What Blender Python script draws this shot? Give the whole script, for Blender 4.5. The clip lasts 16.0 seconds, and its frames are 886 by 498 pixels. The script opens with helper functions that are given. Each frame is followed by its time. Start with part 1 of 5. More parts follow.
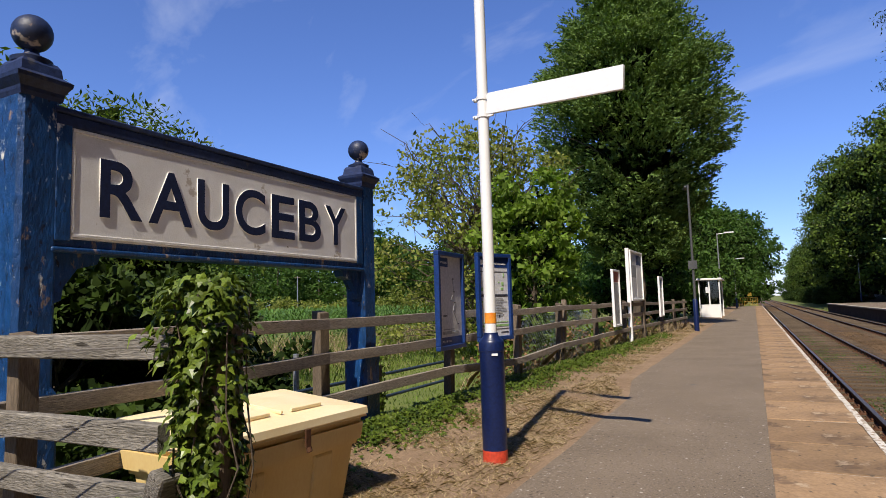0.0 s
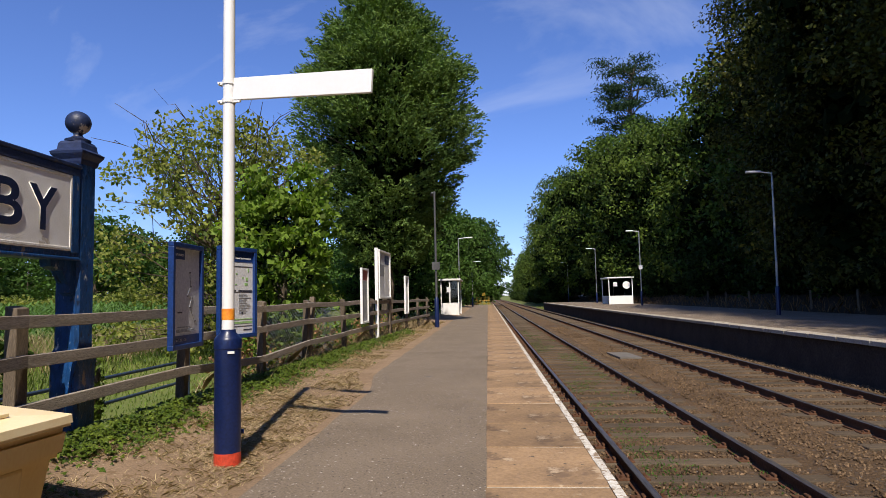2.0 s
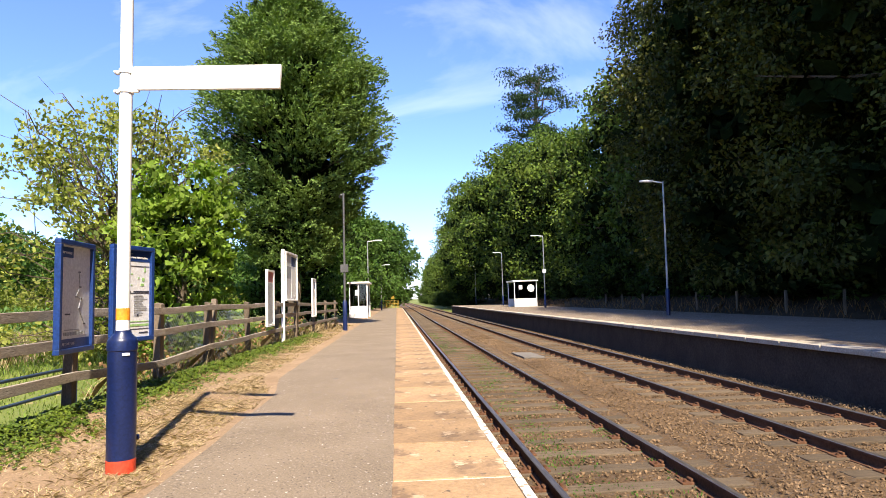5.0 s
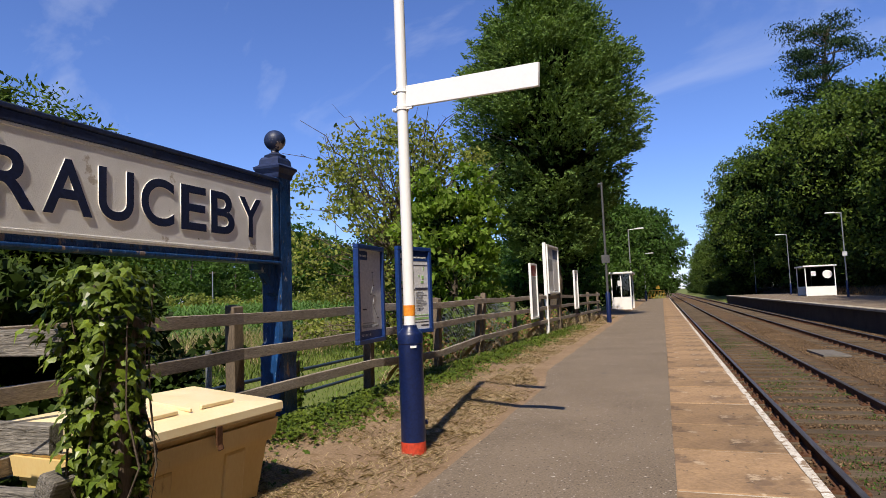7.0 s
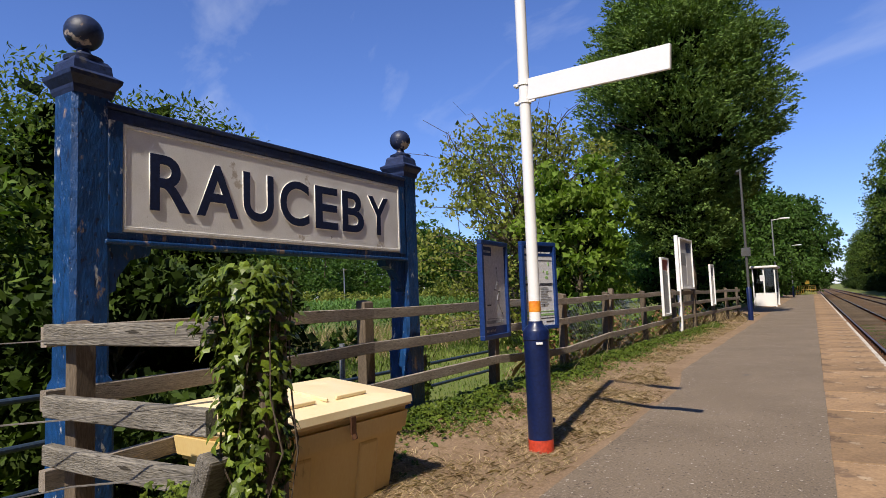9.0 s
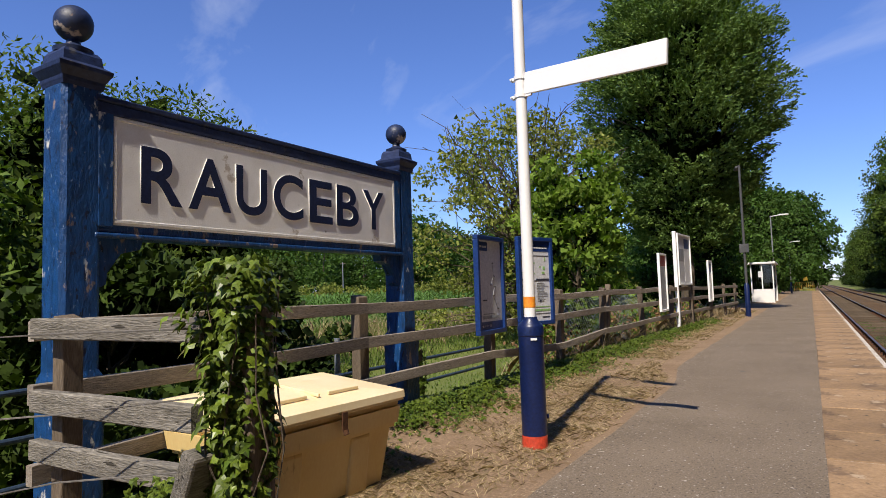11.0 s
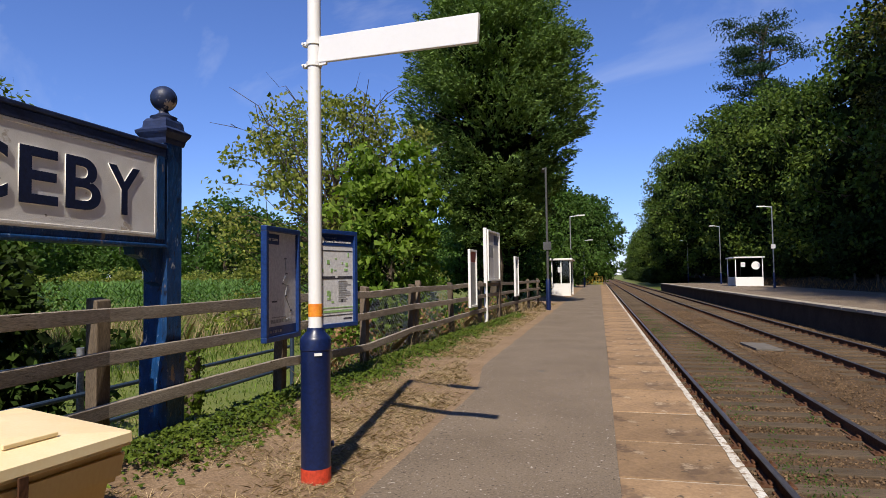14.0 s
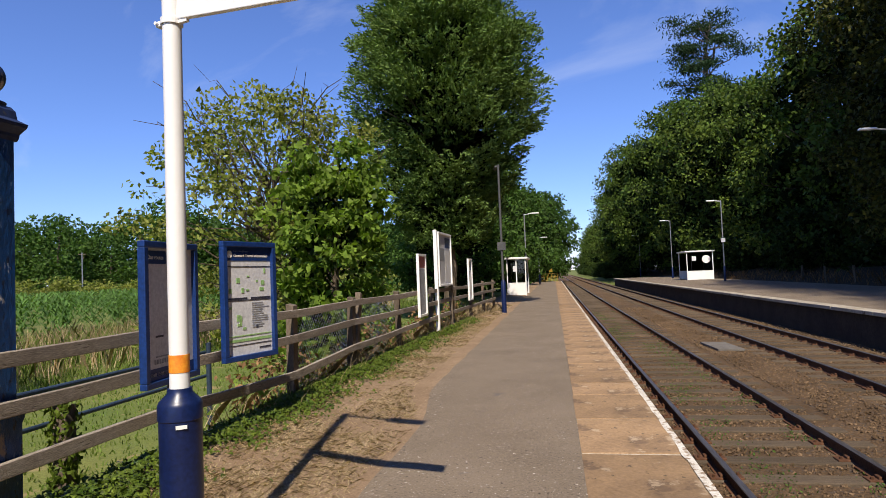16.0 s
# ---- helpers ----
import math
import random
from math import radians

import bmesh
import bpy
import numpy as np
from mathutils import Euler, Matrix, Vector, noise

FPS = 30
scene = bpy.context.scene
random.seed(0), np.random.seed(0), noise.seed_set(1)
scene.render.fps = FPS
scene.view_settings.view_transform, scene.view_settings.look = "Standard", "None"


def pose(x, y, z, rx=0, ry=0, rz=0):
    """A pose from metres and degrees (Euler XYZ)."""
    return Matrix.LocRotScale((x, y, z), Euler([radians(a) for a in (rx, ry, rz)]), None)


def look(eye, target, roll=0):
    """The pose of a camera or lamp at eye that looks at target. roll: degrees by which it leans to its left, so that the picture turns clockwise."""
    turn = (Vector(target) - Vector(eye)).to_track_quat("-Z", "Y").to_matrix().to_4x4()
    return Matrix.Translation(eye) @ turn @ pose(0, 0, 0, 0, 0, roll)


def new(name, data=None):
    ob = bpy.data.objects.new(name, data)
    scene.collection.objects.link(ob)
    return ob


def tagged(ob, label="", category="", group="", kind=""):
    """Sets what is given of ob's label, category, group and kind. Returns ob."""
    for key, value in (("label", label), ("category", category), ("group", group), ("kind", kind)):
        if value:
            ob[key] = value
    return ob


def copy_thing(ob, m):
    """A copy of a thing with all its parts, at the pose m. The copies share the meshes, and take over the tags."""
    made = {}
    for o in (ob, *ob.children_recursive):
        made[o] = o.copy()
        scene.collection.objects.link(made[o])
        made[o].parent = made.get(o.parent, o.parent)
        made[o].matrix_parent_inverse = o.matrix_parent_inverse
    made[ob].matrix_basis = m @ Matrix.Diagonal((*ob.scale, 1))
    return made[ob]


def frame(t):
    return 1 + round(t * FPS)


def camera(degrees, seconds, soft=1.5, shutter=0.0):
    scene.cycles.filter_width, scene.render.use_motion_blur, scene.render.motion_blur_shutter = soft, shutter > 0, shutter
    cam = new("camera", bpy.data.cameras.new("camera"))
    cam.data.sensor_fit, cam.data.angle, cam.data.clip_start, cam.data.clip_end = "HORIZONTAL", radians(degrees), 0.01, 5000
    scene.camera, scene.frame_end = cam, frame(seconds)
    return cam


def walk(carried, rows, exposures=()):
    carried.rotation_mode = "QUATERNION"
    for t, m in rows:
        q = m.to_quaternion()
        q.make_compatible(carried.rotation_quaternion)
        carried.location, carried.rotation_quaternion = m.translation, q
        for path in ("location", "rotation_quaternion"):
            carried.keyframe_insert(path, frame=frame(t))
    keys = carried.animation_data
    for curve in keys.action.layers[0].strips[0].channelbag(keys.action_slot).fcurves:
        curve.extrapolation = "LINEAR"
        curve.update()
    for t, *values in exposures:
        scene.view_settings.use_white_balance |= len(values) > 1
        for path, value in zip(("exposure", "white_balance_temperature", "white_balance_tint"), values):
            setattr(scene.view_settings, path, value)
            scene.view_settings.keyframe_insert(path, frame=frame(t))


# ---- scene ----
cam = camera(71.1, 16.0, soft=0.7)
PATH = [
    (0, (-1.65, -4.647, 1.238), (-2.537, -2.864, 1.42), -1.7),
    (0.5, (-1.624, -4.664, 1.203), (-2.324, -2.797, 1.364), -1.7),
    (1, (-1.596, -4.625, 1.208), (-2.104, -2.697, 1.37), -1.5),
    (1.5, (-1.59, -4.619, 1.214), (-1.918, -2.651, 1.362), -1.1),
    (2, (-1.571, -4.63, 1.22), (-1.711, -2.641, 1.375), -1.3),
    (2.5, (-1.566, -4.647, 1.219), (-1.541, -2.655, 1.397), -1.0),
    (3, (-1.554, -4.686, 1.209), (-1.373, -2.702, 1.389), -0.8),
    (3.2, (-1.56, -4.669, 1.21), (-1.313, -2.691, 1.382), -0.2),
    (4.25, (-1.565, -4.685, 1.19), (-1.23, -2.722, 1.36), -1.0),
    (5.3, (-1.567, -4.695, 1.177), (-1.53, -2.701, 1.335), -1.7),
    (5.5, (-1.569, -4.69, 1.179), (-1.605, -2.697, 1.34), -1.7),
    (6, (-1.532, -4.627, 1.214), (-1.827, -2.655, 1.364), -2.0),
    (6.5, (-1.562, -4.597, 1.234), (-2.07, -2.669, 1.388), -2.1),
    (7, (-1.625, -4.638, 1.219), (-2.283, -2.756, 1.376), -2.2),
    (7.5, (-1.622, -4.585, 1.217), (-2.432, -2.764, 1.38), -2.0),
    (8, (-1.629, -4.585, 1.221), (-2.527, -2.805, 1.383), -2.1),
    (8.5, (-1.653, -4.605, 1.24), (-2.619, -2.859, 1.384), -2.1),
    (8.7, (-1.65, -4.617, 1.219), (-2.64, -2.885, 1.374), -2.1),
    (9.75, (-1.653, -4.605, 1.222), (-2.69, -2.9, 1.375), -2.0),
    (10.8, (-1.649, -4.592, 1.225), (-2.672, -2.879, 1.368), -1.9),
    (11, (-1.633, -4.575, 1.225), (-2.646, -2.857, 1.365), -1.8),
    (11.5, (-1.636, -4.548, 1.229), (-2.568, -2.782, 1.331), -1.6),
    (12, (-1.729, -4.436, 1.247), (-2.544, -2.611, 1.308), -1.4),
    (12.5, (-1.778, -4.357, 1.267), (-2.462, -2.48, 1.363), -2.1),
    (13, (-1.799, -4.234, 1.291), (-2.404, -2.331, 1.413), -2.6),
    (13.5, (-1.73, -4.007, 1.314), (-2.216, -2.071, 1.431), -0.7),
    (14, (-1.713, -3.806, 1.336), (-2.2, -1.868, 1.427), -0.8),
    (14.5, (-1.78, -3.555, 1.378), (-2.236, -1.61, 1.482), -1.8),
    (15, (-1.775, -3.238, 1.41), (-2.203, -1.288, 1.522), -0.4),
    (15.5, (-1.752, -2.937, 1.423), (-2.175, -0.985, 1.532), -0.9),
    (16, (-1.771, -2.698, 1.502), (-2.119, -0.73, 1.586), -2.3),
]
EXPOSURES = [(0, 0.28, 6500, 10), (2.0, 0.25, 6500, 10), (2.6, 0.5, 6800, 10), (3.2, 1.05, 7000, 10), (4.25, 1.4, 7000, 10), (5.3, 1.4, 7000, 10), (5.7, 1.1, 7000, 10), (6.2, 0.65, 6900, 10), (6.8, 0.32, 6700, 10), (7.5, 0.25, 6500, 10), (11.5, 0.28, 6500, 10), (12.8, 0.18, 6500, 10), (14.2, 0.2, 6500, 10), (16, 0.34, 6600, 10)]
walk(cam, [(t, look(eye, target, roll)) for t, eye, target, roll in PATH], EXPOSURES)

# ---- world, sun ----
SUN_TO = Vector((0.108, -0.825, 1.0)).normalized()
world = bpy.data.worlds.new("sky")
scene.world = world
world.use_nodes = True
wn, wl = world.node_tree.nodes, world.node_tree.links
sky = wn.new("ShaderNodeTexSky")
sky.sky_type, sky.sun_disc = "NISHITA", False
sky.sun_elevation = math.asin(SUN_TO.z)
sky.sun_rotation = math.atan2(SUN_TO.x, SUN_TO.y)
sky.air_density, sky.dust_density, sky.ozone_density = 1.0, 0.0, 6.0
wtc = wn.new("ShaderNodeTexCoord")
wmap = wn.new("ShaderNodeMapping")
wmap.inputs["Rotation"].default_value = (0.5, 0.25, 0.9)
wmap.inputs["Scale"].default_value = (1.1, 4.2, 3.0)
wl.new(wtc.outputs["Generated"], wmap.inputs["Vector"])
wno = wn.new("ShaderNodeTexNoise")
wno.inputs["Scale"].default_value, wno.inputs["Detail"].default_value, wno.inputs["Roughness"].default_value = 1.7, 7, 0.55
wno.inputs["Distortion"].default_value = 0.6
wl.new(wmap.outputs["Vector"], wno.inputs["Vector"])
wra = wn.new("ShaderNodeValToRGB")
wra.color_ramp.elements[0].position, wra.color_ramp.elements[1].position = 0.55, 0.92
wra.color_ramp.elements[1].color = (0.5, 0.5, 0.5, 1)
wl.new(wno.outputs["Fac"], wra.inputs["Fac"])
wmx = wn.new("ShaderNodeMixRGB")
wmx.inputs["Color2"].default_value = (8.0, 8.4, 9.2, 1)
wl.new(wra.outputs["Color"], wmx.inputs["Fac"])
wtint = wn.new("ShaderNodeMixRGB")
wtint.blend_type = "MULTIPLY"
wtint.inputs["Fac"].default_value = 1.0
wtint.inputs["Color2"].default_value = (0.93, 1.0, 1.4, 1)
wl.new(sky.outputs["Color"], wtint.inputs["Color1"])
wl.new(wtint.outputs["Color"], wmx.inputs["Color1"])
wbg = wn.get("Background")
wbg.inputs["Strength"].default_value = 0.097
wl.new(wmx.outputs["Color"], wbg.inputs["Color"])

sun = new("sun", bpy.data.lights.new("sun", "SUN"))
sun.data.energy, sun.data.angle, sun.data.color = 5.0, radians(0.53), (1.0, 0.91, 0.78)
sun.matrix_world = look(SUN_TO * 50, (0, 0, 0))


# ---- materials ----
def mat(name, c1, c2, rough=0.85, scale=2.0, fine=40.0, bump=0.25, metal=0.0, spots=None, rand=0.0, stretch=(1, 1, 1), island=0.0, depth=0.01, translucent=0.0, grain=0.55, spec=None):
    """Two-scale procedural surface: broad mottling, fine grain and relief, optional patches (colour, threshold, scale)."""
    m = bpy.data.materials.new(name)
    m.use_nodes = True
    n, l = m.node_tree.nodes, m.node_tree.links
    b = n.get("Principled BSDF")
    b.inputs["Roughness"].default_value, b.inputs["Metallic"].default_value = rough, metal
    b.inputs["Specular IOR Level"].default_value = spec if spec is not None else 0.12 if translucent else 0.2 if rough >= 0.85 else 0.5
    tc, mp = n.new("ShaderNodeTexCoord"), n.new("ShaderNodeMapping")
    mp.inputs["Scale"].default_value = stretch
    l.new(tc.outputs["Object"], mp.inputs["Vector"])

    def noise_tex(s, detail=6):
        t = n.new("ShaderNodeTexNoise")
        t.inputs["Scale"].default_value, t.inputs["Detail"].default_value = s, detail
        t.inputs["Roughness"].default_value = 0.6
        l.new(mp.outputs["Vector"], t.inputs["Vector"])
        return t

    def ramp(src, a, z):
        r = n.new("ShaderNodeMapRange")
        r.inputs[1].default_value, r.inputs[2].default_value = a, z
        r.clamp = True
        l.new(src, r.inputs[0])
        return r.outputs[0]

    def mix(kind, f, a, c):
        x = n.new("ShaderNodeMixRGB")
        x.blend_type = kind
        for sock, v in zip(("Fac", "Color1", "Color2"), (f, a, c)):
            if isinstance(v, (int, float)):
                x.inputs[sock].default_value = v if sock == "Fac" else (v, v, v, 1)
            elif isinstance(v, tuple):
                x.inputs[sock].default_value = (*v, 1)
            else:
                l.new(v, x.inputs[sock])
        return x.outputs["Color"]

    big, small = noise_tex(scale), noise_tex(fine, 8)
    col = mix("MIX", ramp(big.outputs["Fac"], 0.32, 0.68), c1, c2)
    col = mix("OVERLAY", grain, col, ramp(small.outputs["Fac"], 0.2, 0.8))
    for colour, level, s in spots or ():
        patch = noise_tex(s, 9)
        col = mix("MIX", ramp(patch.outputs["Fac"], level, level + 0.04), col, colour)
    if rand:
        oi = n.new("ShaderNodeObjectInfo")
        r = n.new("ShaderNodeMapRange")
        r.inputs[3].default_value, r.inputs[4].default_value = 1 - rand, 1 + rand
        l.new(oi.outputs["Random"], r.inputs[0])
        col = mix("MULTIPLY", 1.0, col, r.outputs[0])
    if island:
        ge = n.new("ShaderNodeNewGeometry")
        r = n.new("ShaderNodeMapRange")
        r.inputs[3].default_value, r.inputs[4].default_value = 1 - island, 1 + island
        l.new(ge.outputs["Random Per Island"], r.inputs[0])
        col = mix("MULTIPLY", 1.0, col, r.outputs[0])
    l.new(col, b.inputs["Base Color"])
    if bump:
        bp = n.new("ShaderNodeBump")
        bp.inputs["Strength"].default_value, bp.inputs["Distance"].default_value = bump, depth
        l.new(small.outputs["Fac"], bp.inputs["Height"])
        l.new(bp.outputs["Normal"], b.inputs["Normal"])
    if translucent:
        tr, ms = n.new("ShaderNodeBsdfTranslucent"), n.new("ShaderNodeMixShader")
        l.new(mix("MULTIPLY", 1.0, col, (1.3, 1.5, 0.5)), tr.inputs["Color"])
        ms.inputs["Fac"].default_value = translucent
        l.new(b.outputs[0], ms.inputs[1])
        l.new(tr.outputs[0], ms.inputs[2])
        l.new(ms.outputs[0], n.get("Material Output").inputs["Surface"])
    return m


M_FIELD = mat("field grass", (0.10, 0.14, 0.03), (0.17, 0.18, 0.05), 0.95, 0.4, 30, 0.5, depth=0.05, spots=[((0.25, 0.20, 0.09), 0.6, 1.3)])
M_TARMAC = mat("tarmac", (0.155, 0.12, 0.085), (0.205, 0.16, 0.115), 0.9, 0.9, 70, 1.0, spots=[((0.52, 0.46, 0.39), 0.63, 27), ((0.06, 0.045, 0.034), 0.605, 36), ((0.34, 0.28, 0.22), 0.615, 55), ((0.13, 0.11, 0.095), 0.66, 1.7)], depth=0.006)
M_DIRT = mat("dry verge", (0.215, 0.142, 0.085), (0.295, 0.205, 0.128), 0.95, 1.6, 60, 0.7, spots=[((0.20, 0.13, 0.07), 0.58, 9), ((0.44, 0.36, 0.22), 0.64, 25)], depth=0.02)
M_STRAW = mat("dry grass", (0.46, 0.36, 0.23), (0.27, 0.19, 0.11), 0.9, 3, 40, 0.0, island=0.45, translucent=0.2)
M_SLAB = mat("coping stone", (0.34, 0.22, 0.12), (0.20, 0.13, 0.075), 0.85, 1.3, 38, 0.4, grain=0.3, spots=[((0.16, 0.105, 0.065), 0.585, 2.3), ((0.38, 0.28, 0.18), 0.60, 3.5), ((0.11, 0.08, 0.055), 0.64, 12)], rand=0.17, depth=0.008)
M_JOINT = mat("mortar", (0.52, 0.44, 0.33), (0.40, 0.33, 0.24), 0.95, 3, 60, 0.4)
M_WHITE_LINE = mat("worn white line paint", (0.66, 0.62, 0.54), (0.52, 0.47, 0.39), 0.8, 3, 60, 0.3, spots=[((0.26, 0.18, 0.11), 0.535, 16)])
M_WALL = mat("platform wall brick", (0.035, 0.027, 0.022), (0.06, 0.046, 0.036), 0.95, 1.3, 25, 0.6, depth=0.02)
M_BALLAST = mat("ballast", (0.09, 0.056, 0.03), (0.145, 0.09, 0.047), 0.95, 0.5, 28, 1.0, spots=[((0.10, 0.075, 0.055), 0.56, 16), ((0.36, 0.31, 0.26), 0.66, 34)], depth=0.05)
M_STONE = mat("ballast stone", (0.092, 0.058, 0.031), (0.17, 0.112, 0.064), 0.95, 1.0, 30, 0.4, island=0.5)
M_SLEEPER = mat("old timber sleeper", (0.075, 0.055, 0.037), (0.118, 0.088, 0.058), 0.95, 2, 30, 0.7, stretch=(1, 9, 9), rand=0.25)
M_RAIL = mat("rusty rail side", (0.075, 0.034, 0.017), (0.12, 0.055, 0.028), 0.85, 3, 40, 0.3)
M_RAILTOP = mat("polished rail head", (0.26, 0.23, 0.20), (0.20, 0.17, 0.145), 0.42, 3, 40, 0.05, metal=0.85, stretch=(1, 0.1, 1))
M_WOOD = mat("weathered fence timber", (0.225, 0.185, 0.145), (0.36, 0.31, 0.255), 0.9, 3.2, 30, 0.8, stretch=(6, 0.7, 6), rand=0.18, spots=[((0.10, 0.078, 0.055), 0.63, 6)], grain=0.6)
M_WOOD_OLD = mat("grey lichened split timber", (0.125, 0.112, 0.092), (0.27, 0.245, 0.205), 0.9, 3.0, 26, 0.9, stretch=(6, 0.8, 6), rand=0.15, spots=[((0.05, 0.043, 0.034), 0.60, 7)], grain=0.7)
M_POST = mat("weathered fence post", (0.105, 0.08, 0.056), (0.165, 0.128, 0.092), 0.9, 2.2, 26, 0.55, stretch=(6, 6, 1), rand=0.2)
M_BLUE = mat("flaking blue paint", (0.004, 0.036, 0.125), (0.008, 0.058, 0.19), 0.42, 2.5, 22, 0.8, stretch=(1, 1, 0.45), spots=[((0.004, 0.010, 0.035), 0.60, 26), ((0.13, 0.19, 0.30), 0.635, 40), ((0.25, 0.18, 0.14), 0.625, 9), ((0.66, 0.63, 0.58), 0.63, 7)], depth=0.02)
M_NAVY = mat("navy enamel", (0.004, 0.011, 0.055), (0.007, 0.016, 0.072), 0.35, 2, 50, 0.06)
M_DARKTRIM = mat("dark blue moulding", (0.010, 0.016, 0.05), (0.02, 0.035, 0.10), 0.5, 5, 30, 0.4, spots=[((0.06, 0.06, 0.07), 0.62, 9)])
M_FINIAL = mat("worn dark finial paint", (0.008, 0.014, 0.045), (0.014, 0.026, 0.075), 0.5, 5, 30, 0.3, spots=[((0.20, 0.13, 0.10), 0.63, 9), ((0.46, 0.38, 0.32), 0.62, 7)])
M_BOARD = mat("cracked cream render board", (0.90, 0.885, 0.87), (0.79, 0.77, 0.745), 0.85, 3, 110, 0.35, grain=0.3, spots=[((0.55, 0.49, 0.42), 0.66, 5), ((0.30, 0.27, 0.24), 0.70, 14)], depth=0.006)
M_BEAD = mat("chalky white bead", (0.82, 0.80, 0.76), (0.70, 0.67, 0.62), 0.8, 5, 50, 0.3)
M_LETTER = mat("chipped dark blue letter paint", (0.008, 0.014, 0.05), (0.012, 0.02, 0.07), 0.45, 5, 40, 0.25, spots=[((0.45, 0.42, 0.38), 0.70, 12)])
M_WPAINT = mat("white paint", (0.82, 0.81, 0.79), (0.78, 0.77, 0.75), 0.5, 1.5, 40, 0.06, grain=0.08)
M_RED = mat("red band", (0.60, 0.05, 0.02), (0.5, 0.06, 0.03), 0.5, 3, 40, 0.1)
M_ORANGE = mat("orange band", (0.85, 0.30, 0.02), (0.75, 0.26, 0.03), 0.5, 3, 40, 0.1)
M_GALV = mat("galvanised steel", (0.35, 0.36, 0.37), (0.28, 0.29, 0.30), 0.5, 3, 40, 0.1, metal=0.6)
M_BIN = mat("faded yellow plastic", (0.76, 0.57, 0.26), (0.68, 0.47, 0.17), 0.5, 1.8, 60, 0.04, grain=0.1, stretch=(1, 1, 0.5), spots=[((0.36, 0.19, 0.05), 0.65, 3.0)])
M_BINLID = mat("sun-bleached yellow plastic lid", (0.86, 0.72, 0.46), (0.80, 0.62, 0.34), 0.5, 1.7, 60, 0.04, grain=0.1)
M_GLASS = bpy.data.materials.new("glazing")
M_GLASS.use_nodes = True
_g = M_GLASS.node_tree.nodes.get("Principled BSDF")
_g.inputs["Base Color"].default_value, _g.inputs["Roughness"].default_value = (0.14, 0.16, 0.16, 1), 0.03
_g.inputs["Transmission Weight"].default_value = 1.0
M_PAPER = mat("sun-faded poster paper", (0.72, 0.71, 0.72), (0.64, 0.64, 0.66), 0.35, 3, 30, 0.05)
M_INK = mat("dark ink", (0.03, 0.03, 0.05), (0.05, 0.05, 0.07), 0.5, 3, 30, 0.0)
M_GREYINK = mat("grey ink", (0.30, 0.31, 0.33), (0.36, 0.37, 0.38), 0.5, 3, 30, 0.0)
M_GREENINK = mat("green ink", (0.25, 0.45, 0.16), (0.32, 0.5, 0.2), 0.5, 3, 30, 0.0)
M_REDINK = mat("red ink", (0.45, 0.10, 0.08), (0.4, 0.12, 0.1), 0.5, 3, 30, 0.0)
M_PBLUE = mat("poster frame blue", (0.008, 0.032, 0.14), (0.011, 0.04, 0.17), 0.4, 3, 40, 0.05)
M_YELLOW = mat("yellow railing paint", (0.52, 0.33, 0.03), (0.45, 0.28, 0.03), 0.5, 3, 40, 0.1)
M_BARK = mat("bark", (0.09, 0.07, 0.05), (0.14, 0.11, 0.08), 0.95, 3, 20, 0.8, stretch=(3, 3, 0.6), depth=0.03)
M_CONIFER = mat("conifer foliage", (0.07, 0.13, 0.032), (0.15, 0.215, 0.055), 0.7, 0.5, 8, 0, island=0.4, translucent=0.18)
# dark version of the wood's leaf colour, standing in for shade
M_LEAF_SHADED = mat("woodland leaves coloured for shade", (0.014, 0.033, 0.005), (0.046, 0.070, 0.011), 0.65, 0.22, 6, 0, island=0.5, translucent=0.1)
M_LEAF_WOOD = mat("wood edge leaves", (0.04, 0.082, 0.012), (0.095, 0.13, 0.02), 0.6, 0.25, 6, 0, island=0.5, translucent=0.15)
# broad dark-to-olive mottling paints shaded and sunlit clumps into the chestnut crowns
M_CHESTNUT_SUN_SHADE = mat("chestnut leaves with painted sun and shade", (0.015, 0.027, 0.0045), (0.085, 0.085, 0.014), 0.6, 0.22, 6, 0, island=0.5, translucent=0.1)
# near-black leaf colour that paints the shade inside crowns
M_CROWN_SHADE = mat("crown shade foliage", (0.008, 0.015, 0.004), (0.014, 0.024, 0.006), 0.95, 0.35, 6, 0, island=0.3, spec=0.05)
M_LEAF_MID = mat("sycamore leaves", (0.095, 0.165, 0.02), (0.18, 0.25, 0.042), 0.55, 0.8, 6, 0, island=0.45, translucent=0.35)
M_LEAF_PALE = mat("sparse yellowing leaves", (0.14, 0.18, 0.035), (0.26, 0.26, 0.07), 0.6, 0.8, 6, 0, island=0.45, translucent=0.35)
M_LEAF_ASH = mat("ash leaves", (0.04, 0.09, 0.016), (0.075, 0.13, 0.028), 0.6, 0.8, 6, 0, island=0.45, translucent=0.3)
M_LEAF_PINNATE = mat("feathery ash leaflets", (0.05, 0.10, 0.015), (0.12, 0.155, 0.03), 0.6, 0.8, 6, 0, island=0.45, translucent=0.25)
M_PINE = mat("pine needles", (0.02, 0.045, 0.02), (0.035, 0.06, 0.022), 0.8, 0.5, 6, 0, island=0.4, translucent=0.1)
M_IVY = mat("glossy ivy leaves", (0.035, 0.066, 0.008), (0.11, 0.145, 0.019), 0.45, 6, 30, 0.05, island=0.5, translucent=0.15)
M_IVYOBJ = mat("glossy ivy leaf", (0.075, 0.125, 0.012), (0.17, 0.21, 0.024), 0.36, 6, 30, 0.05, rand=0.45, translucent=0.2, spec=0.4)
M_CORN = mat("maize leaves", (0.06, 0.13, 0.03), (0.11, 0.18, 0.05), 0.6, 0.5, 6, 0, island=0.4, translucent=0.3)
